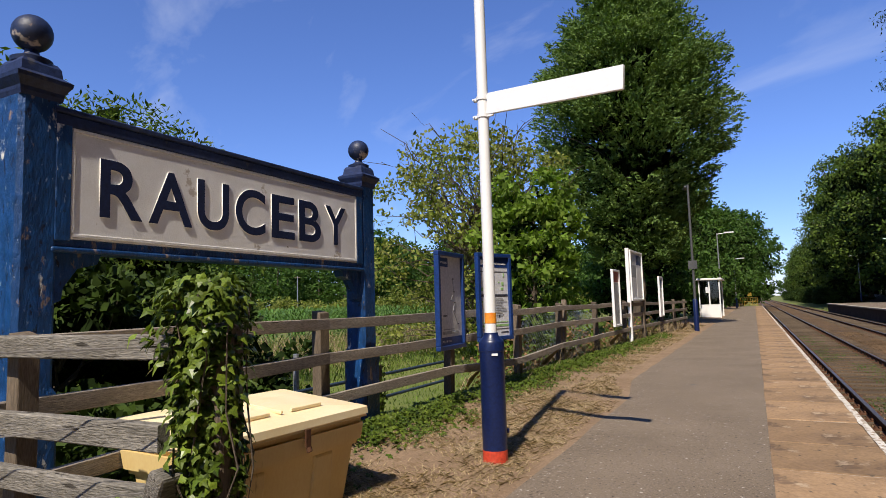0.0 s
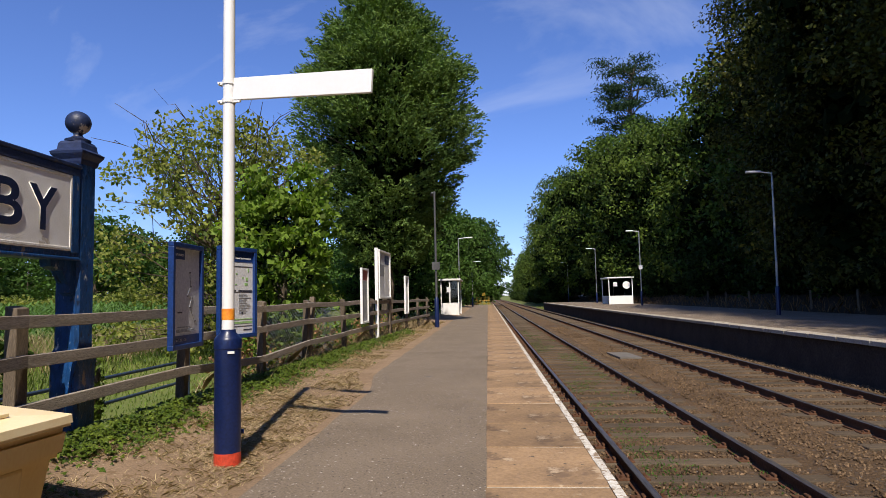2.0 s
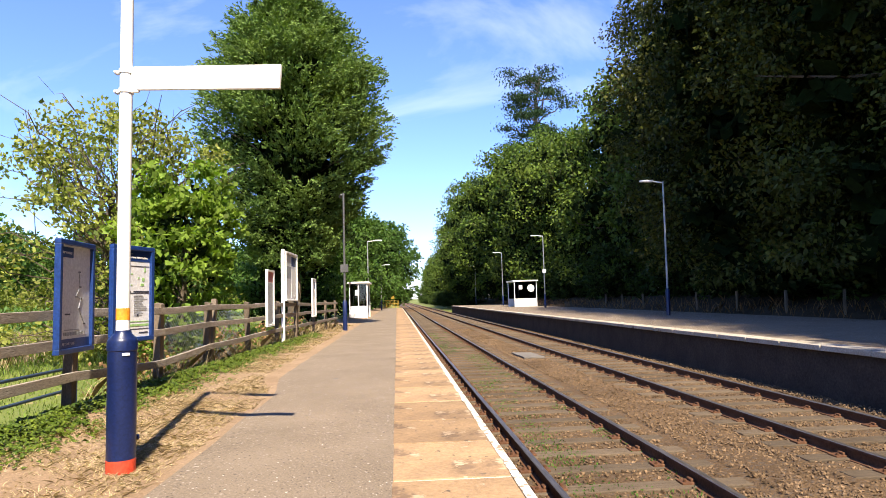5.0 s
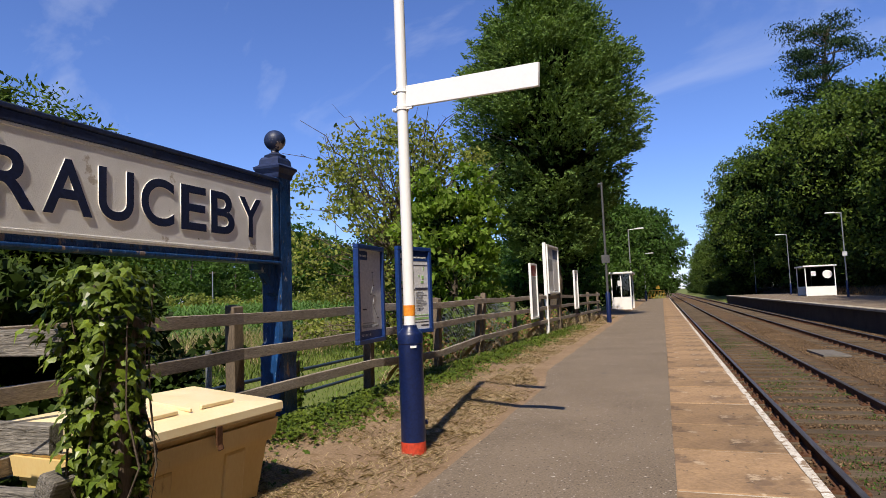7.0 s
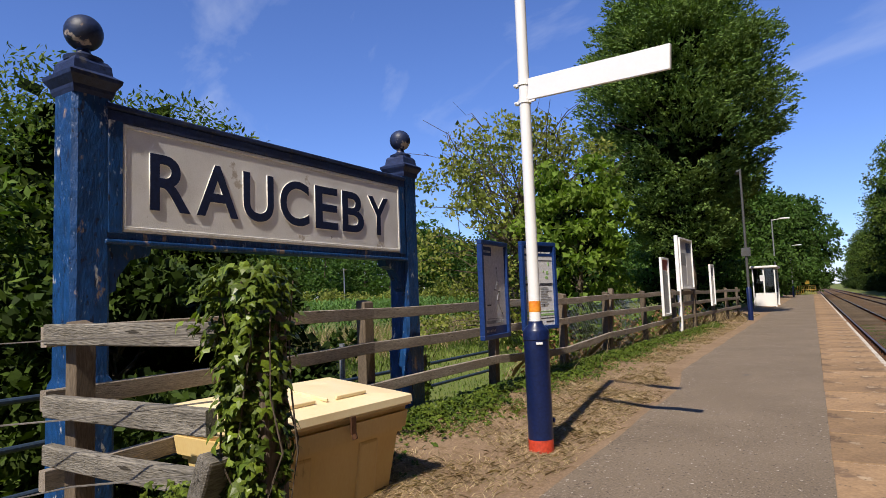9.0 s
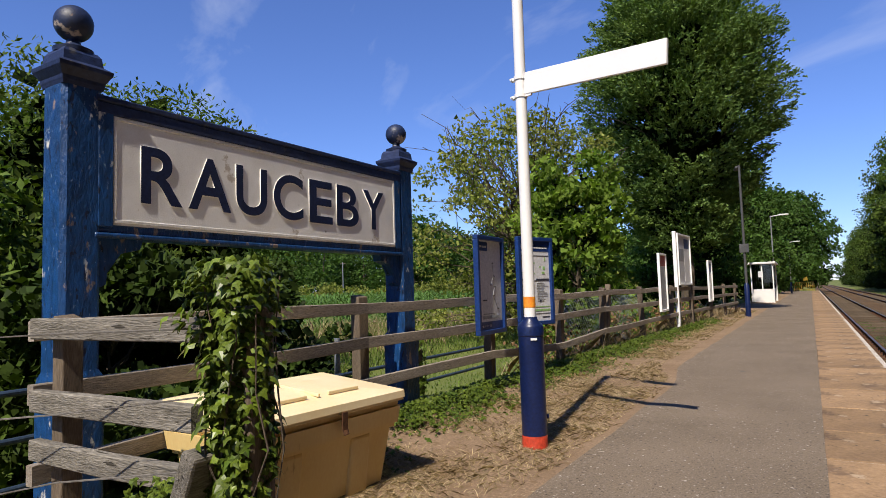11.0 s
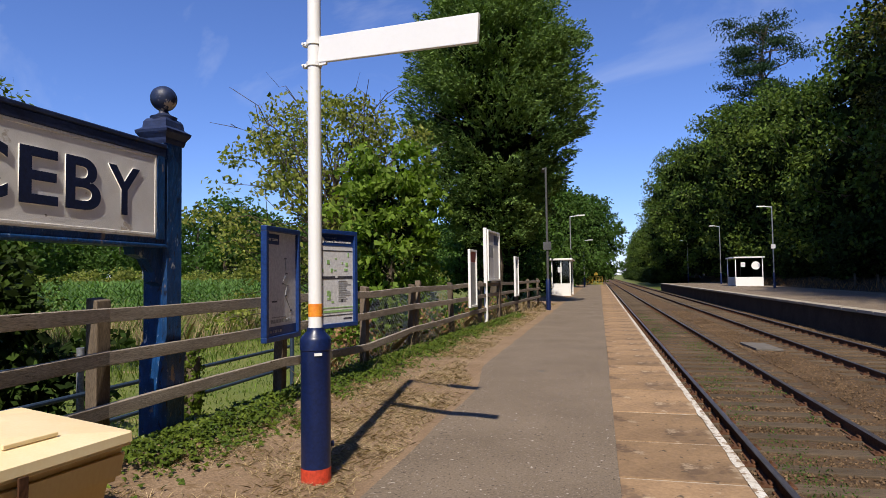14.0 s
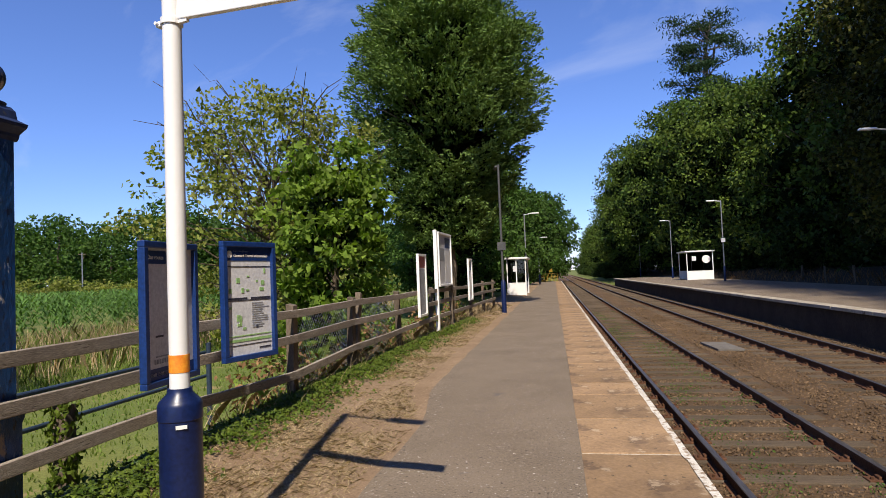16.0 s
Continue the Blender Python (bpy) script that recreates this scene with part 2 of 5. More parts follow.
M_GRASS = mat("green grass blades", (0.10, 0.17, 0.03), (0.19, 0.23, 0.06), 0.7, 0.6, 6, 0, island=0.4, translucent=0.3)
M_CONCRETE = mat("dusty concrete", (0.12, 0.108, 0.095), (0.17, 0.155, 0.138), 0.9, 3, 50, 0.3)
M_EDGING = mat("worn pale edging", (0.42, 0.37, 0.30), (0.30, 0.26, 0.20), 0.85, 0.8, 40, 0.3, spots=[((0.16, 0.12, 0.09), 0.6, 3)])
M_BRAMBLE = mat("dead bramble leaves", (0.17, 0.085, 0.04), (0.26, 0.16, 0.08), 0.85, 2, 20, 0.0, island=0.5, translucent=0.2)
M_LITTER_SHADE = mat("shade-darkened leaf litter", (0.03, 0.022, 0.013), (0.055, 0.04, 0.022), 0.95, 1.5, 20, 0.6, depth=0.03)
M_POLE = mat("weathered dark grey pole", (0.05, 0.05, 0.05), (0.08, 0.08, 0.078), 0.6, 3, 40, 0.1)
M_STEEL_BLUE = mat("dark painted metal rail", (0.02, 0.035, 0.06), (0.03, 0.05, 0.08), 0.5, 3, 40, 0.1)


# ---- helpers for meshes ----
def box(bm, cx, cy, cz, sx, sy, sz, bevel=0.0, m=None):
    r = bmesh.ops.create_cube(bm, size=1)
    vs = r["verts"]
    bmesh.ops.scale(bm, vec=(sx, sy, sz), verts=vs)
    if bevel:
        es = {e for v in vs for e in v.link_edges}
        vs = list({v for f in bmesh.ops.bevel(bm, geom=list(es), offset=bevel, segments=2, profile=0.5, affect="EDGES")["faces"] for v in f.verts} | {v for v in vs if v.is_valid})
    if m is not None:
        bmesh.ops.transform(bm, matrix=m, verts=vs)
    bmesh.ops.translate(bm, vec=(cx, cy, cz), verts=vs)
    return vs


def tube(bm, p0, p1, r0, r1=None, seg=12):
    p0, p1 = Vector(p0), Vector(p1)
    d = p1 - p0
    r = bmesh.ops.create_cone(bm, cap_ends=True, segments=seg, radius1=r0, radius2=r0 if r1 is None else r1, depth=d.length)
    m = Matrix.Translation((p0 + p1) / 2) @ d.to_track_quat("Z", "Y").to_matrix().to_4x4()
    bmesh.ops.transform(bm, matrix=m, verts=r["verts"])
    return r["verts"]


def lathe(bm, profile, seg=24, at=(0, 0, 0), square=False):
    """Turn (radius, height) pairs about the z axis; square: four-sided."""
    if square:
        seg = 4
    rings = []
    for r, z in profile:
        rings.append([bm.verts.new((at[0] + r * math.cos(2 * math.pi * (k + 0.5) / seg), at[1] + r * math.sin(2 * math.pi * (k + 0.5) / seg), at[2] + z)) for k in range(seg)])
    for a, b in zip(rings, rings[1:]):
        for k in range(seg):
            bm.faces.new((a[k], a[(k + 1) % seg], b[(k + 1) % seg], b[k]))
    bm.faces.new(rings[0][::-1])
    bm.faces.new(rings[-1])


def finish(name, bm, material, smooth=False):
    me = bpy.data.meshes.new(name)
    bm.normal_update()
    bm.to_mesh(me)
    bm.free()
    me.materials.append(material)
    if smooth:
        me.shade_smooth()
        me.set_sharp_from_angle(angle=radians(38))
    return me


def part(name, bm, material, parent, label="", smooth=False, at=None):
    ob = new(name, bm if isinstance(bm, bpy.types.Mesh) else finish(name, bm, material, smooth))
    ob.parent = parent
    if at is not None:
        ob.matrix_basis = at
    if label:
        tagged(ob, label=label)
    return ob


def thing(name, m, label, category, group="", kind=""):
    ob = new(name)
    ob.matrix_basis = m
    return tagged(ob, label, category, group, kind)


def structure(name, bm, material, label="", category="", smooth=False):
    ob = new(name, finish(name, bm, material, smooth))
    return tagged(ob, label, category, kind="structure")


def quads_mesh(name, co, material, k=4, smooth=False):
    """A mesh of separate k-cornered faces from an array (n * k, 3)."""
    co = np.asarray(co, np.float32).reshape(-1, 3)
    nf = len(co) // k
    me = bpy.data.meshes.new(name)
    me.vertices.add(len(co))
    me.vertices.foreach_set("co", co.ravel())
    me.loops.add(nf * k)
    me.loops.foreach_set("vertex_index", np.arange(nf * k, dtype=np.int32))
    me.polygons.add(nf)
    me.polygons.foreach_set("loop_start", np.arange(0, nf * k, k, dtype=np.int32))
    me.polygons.foreach_set("loop_total", np.full(nf, k, np.int32))
    me.update(calc_edges=True)
    me.validate()
    me.materials.append(material)
    return me


def unit(v):
    return v / np.maximum(np.linalg.norm(v, axis=-1, keepdims=True), 1e-9)


def leaves(rng, centres, length, width, out=None, spread=1.0, droop=0.0):
    """Diamond leaves at the centres: their axes lean along out, blurred by spread."""
    n = len(centres)
    axis = rng.normal(size=(n, 3)) * spread + (0 if out is None else out)
    axis[:, 2] -= droop
    axis = unit(axis)
    side = unit(np.cross(axis, rng.normal(size=(n, 3))))
    s = rng.uniform(0.65, 1.3, (n, 1))
    a, b = axis * length * s / 2, side * width * s / 2
    return np.stack([centres - a, centres + b - a * 0.1, centres + a, centres - b - a * 0.1], 1)


def limb(bm, pts, r0, r1, seg=7):
    """A tapering bent branch through the points."""
    pts = [Vector(p) for p in pts]
    rings = []
    for i, p in enumerate(pts):
        d = (pts[min(i + 1, len(pts) - 1)] - pts[max(i - 1, 0)]).normalized()
        u = d.orthogonal().normalized()
        w = d.cross(u)
        r = r0 + (r1 - r0) * i / (len(pts) - 1)
        rings.append([bm.verts.new(p + r * (math.cos(a) * u + math.sin(a) * w)) for a in (2 * math.pi * k / seg for k in range(seg))])
    for a, b in zip(rings, rings[1:]):
        best = min(range(seg), key=lambda s: (a[0].co - b[s].co).length)
        for k in range(seg):
            bm.faces.new((a[k], a[(k + 1) % seg], b[(k + 1 + best) % seg], b[(k + best) % seg]))
    bm.faces.new(rings[-1])


def bent(rng, p, q, n=4, wob=0.08):
    p, q = np.array(p, float), np.array(q, float)
    far = np.linalg.norm(q - p)
    return [p + (q - p) * k / n + (rng.normal(size=3) * far * wob if 0 < k < n else 0) for k in range(n + 1)]


def broadleaf(name, seed, height, radius, leaf, count, material, label, trunk_r=0.22, base=0.2, clumps=70, loose=0.55, squash=1.0, show_limbs=8, deep=0, bare=0, clump=(0.16, 0.34), slim=0.62):
    """A tree: bent trunk and limbs, and a crown of many leaves gathered in uneven clumps."""
    rng = np.random.default_rng(seed)
    tree = thing(name, Matrix.Identity(4), label, "tree")
    bm = bmesh.new()
    top = (rng.normal() * 0.2, rng.normal() * 0.2, height * 0.8)
    limb(bm, bent(rng, (0, 0, -0.3), top, 6, 0.015), trunk_r, trunk_r * 0.2, 9)
    u = rng.uniform(size=clumps)
    ang = rng.uniform(0, 2 * math.pi, clumps)
    zz = base + (1 - base) * u
    rad = radius * np.sqrt(np.clip(1 - ((zz - (0.45 + 0.3 * base)) / 0.62) ** 2, 0.03, 1)) * rng.uniform(0.35, 1.08, clumps) * squash
    cl = np.stack([rad * np.cos(ang), rad * np.sin(ang), zz * height * 0.97], 1)
    cr = radius * rng.uniform(*clump, clumps)
    for k in range(min(show_limbs * 3, clumps)):
        z0 = max(0.12 * height, min(cl[k][2] * 0.65, height * 0.72))
        limb(bm, bent(rng, (0, 0, z0), cl[k], 4, 0.07), trunk_r * 0.3, trunk_r * 0.05, 5)
    for k in range(bare):
        a, e = rng.uniform(0, 2 * math.pi), rng.uniform(0.5, 1.15)
        q = np.array((math.cos(a) * radius * e, math.sin(a) * radius * e, height * rng.uniform(0.75, 1.06)))
        way = bent(rng, (0, 0, height * rng.uniform(0.35, 0.6)), q, 6, 0.035)
        for j in range(1, 6):
            way[j] = way[j] + np.array((0, 0, 0.09 * radius * math.sin(math.pi * j / 6)))
        limb(bm, way, trunk_r * 0.28, 0.008, 5)
        for j in (2, 3, 4, 5):
            limb(bm, bent(rng, way[j], way[j] + rng.normal(size=3) * 0.45 + np.array((0, 0, 0.35)), 3, 0.1), 0.016, 0.004, 4)
    part("trunk", bm, M_BARK, tree)
    pick = rng.choice(clumps, count, p=cr ** 2 / (cr ** 2).sum())
    d = unit(rng.normal(size=(count, 3)))
    r = cr[pick] * rng.uniform(0.25, 1, count) ** loose
    flat = np.array((1.15, 1.15, 0.7))
    co = cl[pick] + d * r[:, None] * flat
    co[:, 2] = np.maximum(co[:, 2], 0.1)
    part("crown", quads_mesh("crown", leaves(rng, co, leaf, leaf * slim, d, 0.9, 0.25), material), material, tree)
    # big near-black leaves inside the clumps stand in for crown shade
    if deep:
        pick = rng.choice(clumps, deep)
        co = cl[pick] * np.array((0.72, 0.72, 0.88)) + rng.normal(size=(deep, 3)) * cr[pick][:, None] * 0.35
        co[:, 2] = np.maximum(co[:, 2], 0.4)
        part("inner_crown", quads_mesh("inner_crown", leaves(rng, co, min(0.14 * radius, 0.9), min(0.11 * radius, 0.7)), M_CROWN_SHADE), None, tree, "near-black inner leaves painting the crown's shade")
    return tree


# ---- ground: one sheet, shaped across the line ----
RZ = -0.62          # rail head level; the platform top is at 0
def sheet(name, profile, ys, material, label, category, wob=0.0, seed=1):
    bm = bmesh.new()
    rows = []
    for y in ys:
        rows.append([bm.verts.new((x, y, z + wob * noise.noise(Vector((x * 0.9, y * 0.9, seed))))) for x, z in profile])
    for a, b in zip(rows, rows[1:]):
        for k in range(len(profile) - 1):
            bm.faces.new((a[k], a[k + 1], b[k + 1], b[k]))
    return structure(name, bm, material, label, category)


FAR_Y = [-3000, -300, -60, -20] + [-10 + 2.5 * k for k in range(20)] + [50, 70, 100, 160, 300, 800, 3000]
sheet("ground", [(-3000, -0.6), (-200, -0.6), (-40, -0.6), (-12, -0.6), (-8, -0.6), (-6.6, -0.6), (-6.0, -0.55), (-5.5, -0.4), (-5.1, -0.15), (-4.9, -0.2), (-4.0, -0.9), (-1.2, -1.0), (2.5, -1.0), (6.5, -1.0), (8, -0.9), (13.2, -0.1),
                 (14.5, 0.3), (17, 0.9), (22, 1.3), (40, 1.5), (200, 1.5), (3000, 1.5)], FAR_Y, M_FIELD, "green and dry field grass beside the railway", "ground")

# track bed
bm = bmesh.new()
bed_y = [-30, -12] + [-8 + 0.6 * k for k in range(60)] + [32, 40, 60, 90, 140, 300, 1200]
bed_x = [-0.79, -0.55, -0.3, 0.25, 0.75, 1.25, 1.8, 2.1, 2.46, 2.8, 3.15, 3.7, 4.2, 4.7, 5.2, 5.6, 6.12]
rows = []
for y in bed_y:
    row = []
    for x in bed_x:
        between = abs(x - 2.46) < 0.5
        side = x < -0.5 or x > 5.5
        z = RZ - 0.156 + (0.05 if between else 0) - (0.02 if side else 0) + 0.035 * noise.noise(Vector((x * 2.3, y * 1.7, 3)))
        row.append(bm.verts.new((x, y, z)))
    rows.append(row)
for a, b in zip(rows, rows[1:]):
    for k in range(len(bed_x) - 1):
        bm.faces.new((a[k], a[k + 1], b[k + 1], b[k]))
structure("track_bed", bm, M_BALLAST, "rust-stained stone ballast between the platforms", "track bed")

# near platform: body, tarmac, verge
PLAT_END = 86.0
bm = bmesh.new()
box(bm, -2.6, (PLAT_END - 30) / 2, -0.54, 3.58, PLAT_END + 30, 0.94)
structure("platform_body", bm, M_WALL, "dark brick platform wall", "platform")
bm = bmesh.new()
edge = lambda y: -3.22 - 0.45 * max(0.0, min(1.0, (y - 3.5) / 2.0)) + 0.07 * noise.noise(Vector((0, y * 0.8, 7))) + 0.03 * noise.noise(Vector((5, y * 4.0, 7)))
ys = [-30, -12] + [-8 + 0.25 * k for k in range(172)] + [36 + 2 * k for k in range(26)]
rows = []
for y in ys:
    xs = [edge(y) + (-1.613 - edge(y)) * k / 5 for k in range(6)]
    rows.append([bm.verts.new((x, y, (-0.02 if k == 0 else 0.0) + (0.006 * noise.noise(Vector((x, y * 0.5, 2))) if 0 < k < 5 else 0))) for k, x in enumerate(xs)])
for a, b in zip(rows, rows[1:]):
    for k in range(5):
        bm.faces.new((a[k], a[k + 1], b[k + 1], b[k]))
structure("platform_surface", bm, M_TARMAC, "worn grey tarmac platform surface", "pavement")

fence_x = lambda y: -5.0 + 0.032 * y if y > -0.21 else -5.007 + 0.095 * (-0.21 - max(y, -4.0))
def verge_z(x, y):
    u = max(0.0, min(1.0, (-3.3 - x) / 1.5))
    return -0.015 + 0.11 * u ** 1.3 + 0.03 * noise.noise(Vector((x * 1.7, y * 1.7, 0))) * u


bm = bmesh.new()
ys = [-30, -12] + [-8 + 0.3 * k for k in range(160)] + [42, 46, 50, 60, 70, PLAT_END]
rows = []
for y in ys:
    lo = fence_x(y) - 0.55 if y < 24 else -5.4
    xs = [lo, lo + 0.3] + [lo + 0.3 + (-3.0 - lo - 0.3) * k / 10 for k in range(1, 11)]
    rows.append([bm.verts.new((x, y, verge_z(x, y) - (0.32 if k == 0 else 0.02 if k == 1 else 0) - 0.012 * (k == 11))) for k, x in enumerate(xs)])
for a, b in zip(rows, rows[1:]):
    for k in range(11):
        bm.faces.new((a[k], a[k + 1], b[k + 1], b[k]))
structure("verge", bm, M_DIRT, "dry brown earth and dead grass verge under the fence", "verge")

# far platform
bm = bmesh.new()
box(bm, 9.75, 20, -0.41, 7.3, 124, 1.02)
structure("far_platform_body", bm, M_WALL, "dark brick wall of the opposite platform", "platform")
bm = bmesh.new()
box(bm, 9.9, 20, 0.125, 7.0, 124.0, 0.06)
structure("far_platform_surface", bm, M_TARMAC, "grey tarmac of the opposite platform in dappled shade", "pavement")
bm = bmesh.new()
for k in range(103):
    box(bm, 6.2 + 0.012 * noise.noise(Vector((k * 1.7, 3, 0))), -41.4 + 1.2 * k, 0.115 + 0.01 * noise.noise(Vector((k * 2.3, 8, 0))), 0.44, 1.17, 0.1, 0.01)
structure("far_platform_edging", bm, M_EDGING, "pale worn edging of the opposite platform", "platform edge")

# ---- tracks ----
def track(x0, label):
    tr = thing("railway_track", pose(x0, 0, 0), label, "railway track", "pair of tracks")
    for dx in (0.0, 1.505):
        bm = bmesh.new()
        prof = [(-0.07, -0.15), (-0.07, -0.138), (-0.012, -0.12), (-0.012, -0.045), (-0.036, -0.035), (-0.036, -0.006), (-0.03, 0), (0.03, 0), (0.036, -0.006), (0.036, -0.035), (0.012, -0.045), (0.012, -0.12), (0.07, -0.138), (0.07, -0.15)]
        a = [bm.verts.new((dx + x, -30, RZ + z)) for x, z in prof]
        b = [bm.verts.new((dx + x, 900, RZ + z)) for x, z in prof]
        for k in range(len(prof)):
            f = bm.faces.new((a[k], b[k], b[(k + 1) % len(prof)], a[(k + 1) % len(prof)]))
            f.material_index = 1 if k in (5, 6, 7) else 0
        rail = part("rail", bm, M_RAIL, tr, "rusty steel rail with a worn running top")
        rail.data.materials.append(M_RAILTOP)
    bm = bmesh.new()
    box(bm, 0, 0, 0, 2.55, 0.25, 0.13, 0.012)
    sl = finish("sleeper", bm, M_SLEEPER)
    bm = bmesh.new()
    box(bm, 0, 0, 0, 0.34, 0.16, 0.04, 0.008)
    box(bm, 0.05, 0, 0.025, 0.045, 0.10, 0.045, 0.01)
    box(bm, -0.05, 0, 0.025, 0.045, 0.10, 0.045, 0.01)
    tube(bm, (0.13, 0.04, 0), (0.13, 0.04, 0.045), 0.016, seg=6)
    tube(bm, (-0.13, -0.04, 0), (-0.13, -0.04, 0.045), 0.016, seg=6)
    ch = finish("rail_chair", bm, M_RAIL)
    rng = random.Random(int(x0 * 10))
    for k in range(150):
        y = -15 + 0.69 * k
        s = part("sleeper", sl, None, tr, at=pose(0.7525 + rng.uniform(-0.03, 0.03), y + rng.uniform(-0.02, 0.02), RZ - 0.192 + rng.uniform(-0.006, 0.006), 0, 0, rng.uniform(-0.6, 0.6)))
        if y < 40:
            for dx in (0.0, 1.505):
                part("rail_chair", ch, None, tr, at=pose(dx, y, RZ - 0.125))
    return tr


track(-0.09, "near railway track with timber sleepers on brown ballast")
track(3.55, "far railway track with timber sleepers beside the opposite platform")

# loose stones on the bed
rng = np.random.default_rng(4)
n = 60000
px, py = rng.uniform(-0.75, 6.05, n), -5 + 38 * rng.uniform(0, 1, n) ** 1.5
ctr = np.stack([px, py, np.full(n, RZ - 0.148) + np.where(np.abs(px - 2.46) < 0.45, 0.05, 0)], 1)
size = rng.uniform(0.012, 0.033, n)[:, None]
ax = unit(rng.normal(size=(n, 3)))
bx = unit(np.cross(ax, rng.normal(size=(n, 3))))
cx = np.cross(ax, bx)
tri = []
for sa in (1, -1):
    for sb in (1, -1):
        for sc in (1, -1):
            p, q, r = ctr + sa * ax * size, ctr + sb * bx * size * 0.85, ctr + sc * cx * size * 0.6
            tri.append(np.stack([p, q, r] if sa * sb * sc > 0 else [p, r, q], 1))
tri = np.stack(tri, 1).reshape(-1, 3)
tagged(new("loose_ballast", quads_mesh("loose_ballast", tri, M_STONE, 3)), "loose brown and grey ballast stones along the tracks", "gravel", kind="stuff")

# ---- fence ----
def rail_mesh(length, h=0.095, t=0.045, seed=0, wood=M_WOOD):
    bm = bmesh.new()
    n = max(2, int(length / 0.5))
    rg = random.Random(seed)
    bend = rg.uniform(-0.015, 0.015)
    rows = []
    for k in range(n + 1):
        y = length * k / n
        dz = bend * math.sin(math.pi * k / n) + rg.uniform(-0.003, 0.003)
        rows.append([bm.verts.new((sx * t / 2, y, sz * h / 2 + dz)) for sx, sz in ((-1, -0.9), (-0.8, -1), (0.8, -1), (1, -0.9), (1, 0.9), (0.8, 1), (-0.8, 1), (-1, 0.9))])
    for a, b in zip(rows, rows[1:]):
        for k in range(8):
            bm.faces.new((a[k], a[(k + 1) % 8], b[(k + 1) % 8], b[k]))
    bm.faces.new(rows[0][::-1])
    bm.faces.new(rows[-1])
    return finish("rail", bm, wood)


def post_mesh(h, w=0.12, d=0.10):
    bm = bmesh.new()
    box(bm, 0, 0, h / 2 - 0.2, d, w, h + 0.4, 0.008)
    for v in bm.verts:
        if v.co.z > h * 0.9:
            v.co.z += -0.02 * (v.co.x / d) + 0.012 * noise.noise(v.co * 9)
    return finish("post", bm, M_POST)


fence = thing("timber_fence", pose(0, 0, 0), "weathered brown three-rail timber fence along the platform back", "fence")
POSTS = [-3.05, -0.21, 2.15, 4.4, 6.4, 9.1, 11.8, 14.6, 17.6, 20.6, 23.5]
pm = post_mesh(1.17)
for k, y in enumerate(POSTS):
    if k == 0:
        continue
    part("post", pm, None, fence, at=pose(fence_x(y) - 0.075, y, 0.05, random.Random(k).uniform(-1.2, 1.2), random.Random(k + 50).uniform(-2, 2), random.Random(k).uniform(-5, 5)))
sag = [0.0, 0.0, 0.02, 0.0, 0.03, 0.02, 0.03, 0.02, 0.0, 0.0, -0.01]
for lvl, z in enumerate((1.105, 0.812, 0.45)):
    for k, (a, b) in enumerate(zip(POSTS, POSTS[1:])):
        za, zb = z + sag[k], z + sag[k + 1]
        if lvl == 2:
            za, zb = za - 0.07 * (k == 3) - 0.02 * (k == 4), zb - 0.07 * (k == 2) - 0.02 * (k == 3)
        if lvl == 0 and k == 0:
            zb = za
        length = math.dist((fence_x(a), a, za), (fence_x(b), b, zb))
        part("rail", rail_mesh(length + 0.04, seed=k * 3 + lvl), None, fence, at=look((fence_x(a), a - 0.02, za), (fence_x(b), b, zb)) @ pose(0, 0, 0, -90, 0, 0))
# diagonal strut at the repaired bay
bm = bmesh.new()
box(bm, 0, 0, 0.55, 0.09, 0.11, 1.3, 0.008, pose(0, 0, 0, -17, 0, 0))
part("strut", bm, M_POST, fence, at=pose(fence_x(6.5) - 0.06, 6.65, 0.1))

# return panel towards the platform, with the ivy-grown post
RY = -3.1
panel = thing("return_fence", pose(0, 0, 0), "grey weathered timber return panel with split rails at the fence end", "fence")
for z, h, x1 in ((1.122, 0.09, -3.45), (0.812, 0.095, -3.5), (0.602, 0.088, -3.5)):
    L = x1 + 4.57
    me = rail_mesh(L, h, 0.05, seed=int(z * 100), wood=M_WOOD_OLD)
    part("rail", me, None, panel, at=Matrix.Translation((x1, RY - 0.03, z)) @ pose(0, 0, 0, 0, 0, 90))
part("post", pm, None, panel, "end post", at=pose(-4.5, RY + 0.07, 0.0, 0, 0, 4) @ Matrix.Diagonal((0.75, 0.8, 1, 1)))
bm = bmesh.new()
box(bm, 0, 0, 0.45, 0.14, 0.14, 1.5, 0.015, pose(0, 0, 0, 0, 0, 12))
part("ivy_post", bm, M_POST, panel, "dark post wrapped in ivy", at=pose(-3.34, RY + 0.05, 0.0))
bm = bmesh.new()
box(bm, 0, 0, 0.32, 0.07, 0.13, 1.0, 0.012, pose(0, 0, 0, 0, 22, 0))
part("strut", bm, M_WOOD_OLD, panel, "leaning grey strut", at=pose(-3.56, RY - 0.1, -0.05))
for z0, z1 in ((1.13, 1.06), (0.9, 0.66), (0.66, 0.3)):
    bm = bmesh.new()
    limb(bm, bent(np.random.default_rng(int(z0 * 90)), (-3.42, RY - 0.09, z0), (-5.9, RY - 1.1, z1), 5, 0.004), 0.0035, 0.0035, 5)
    part("wire", bm, M_CONCRETE, panel, "slack fence wire")

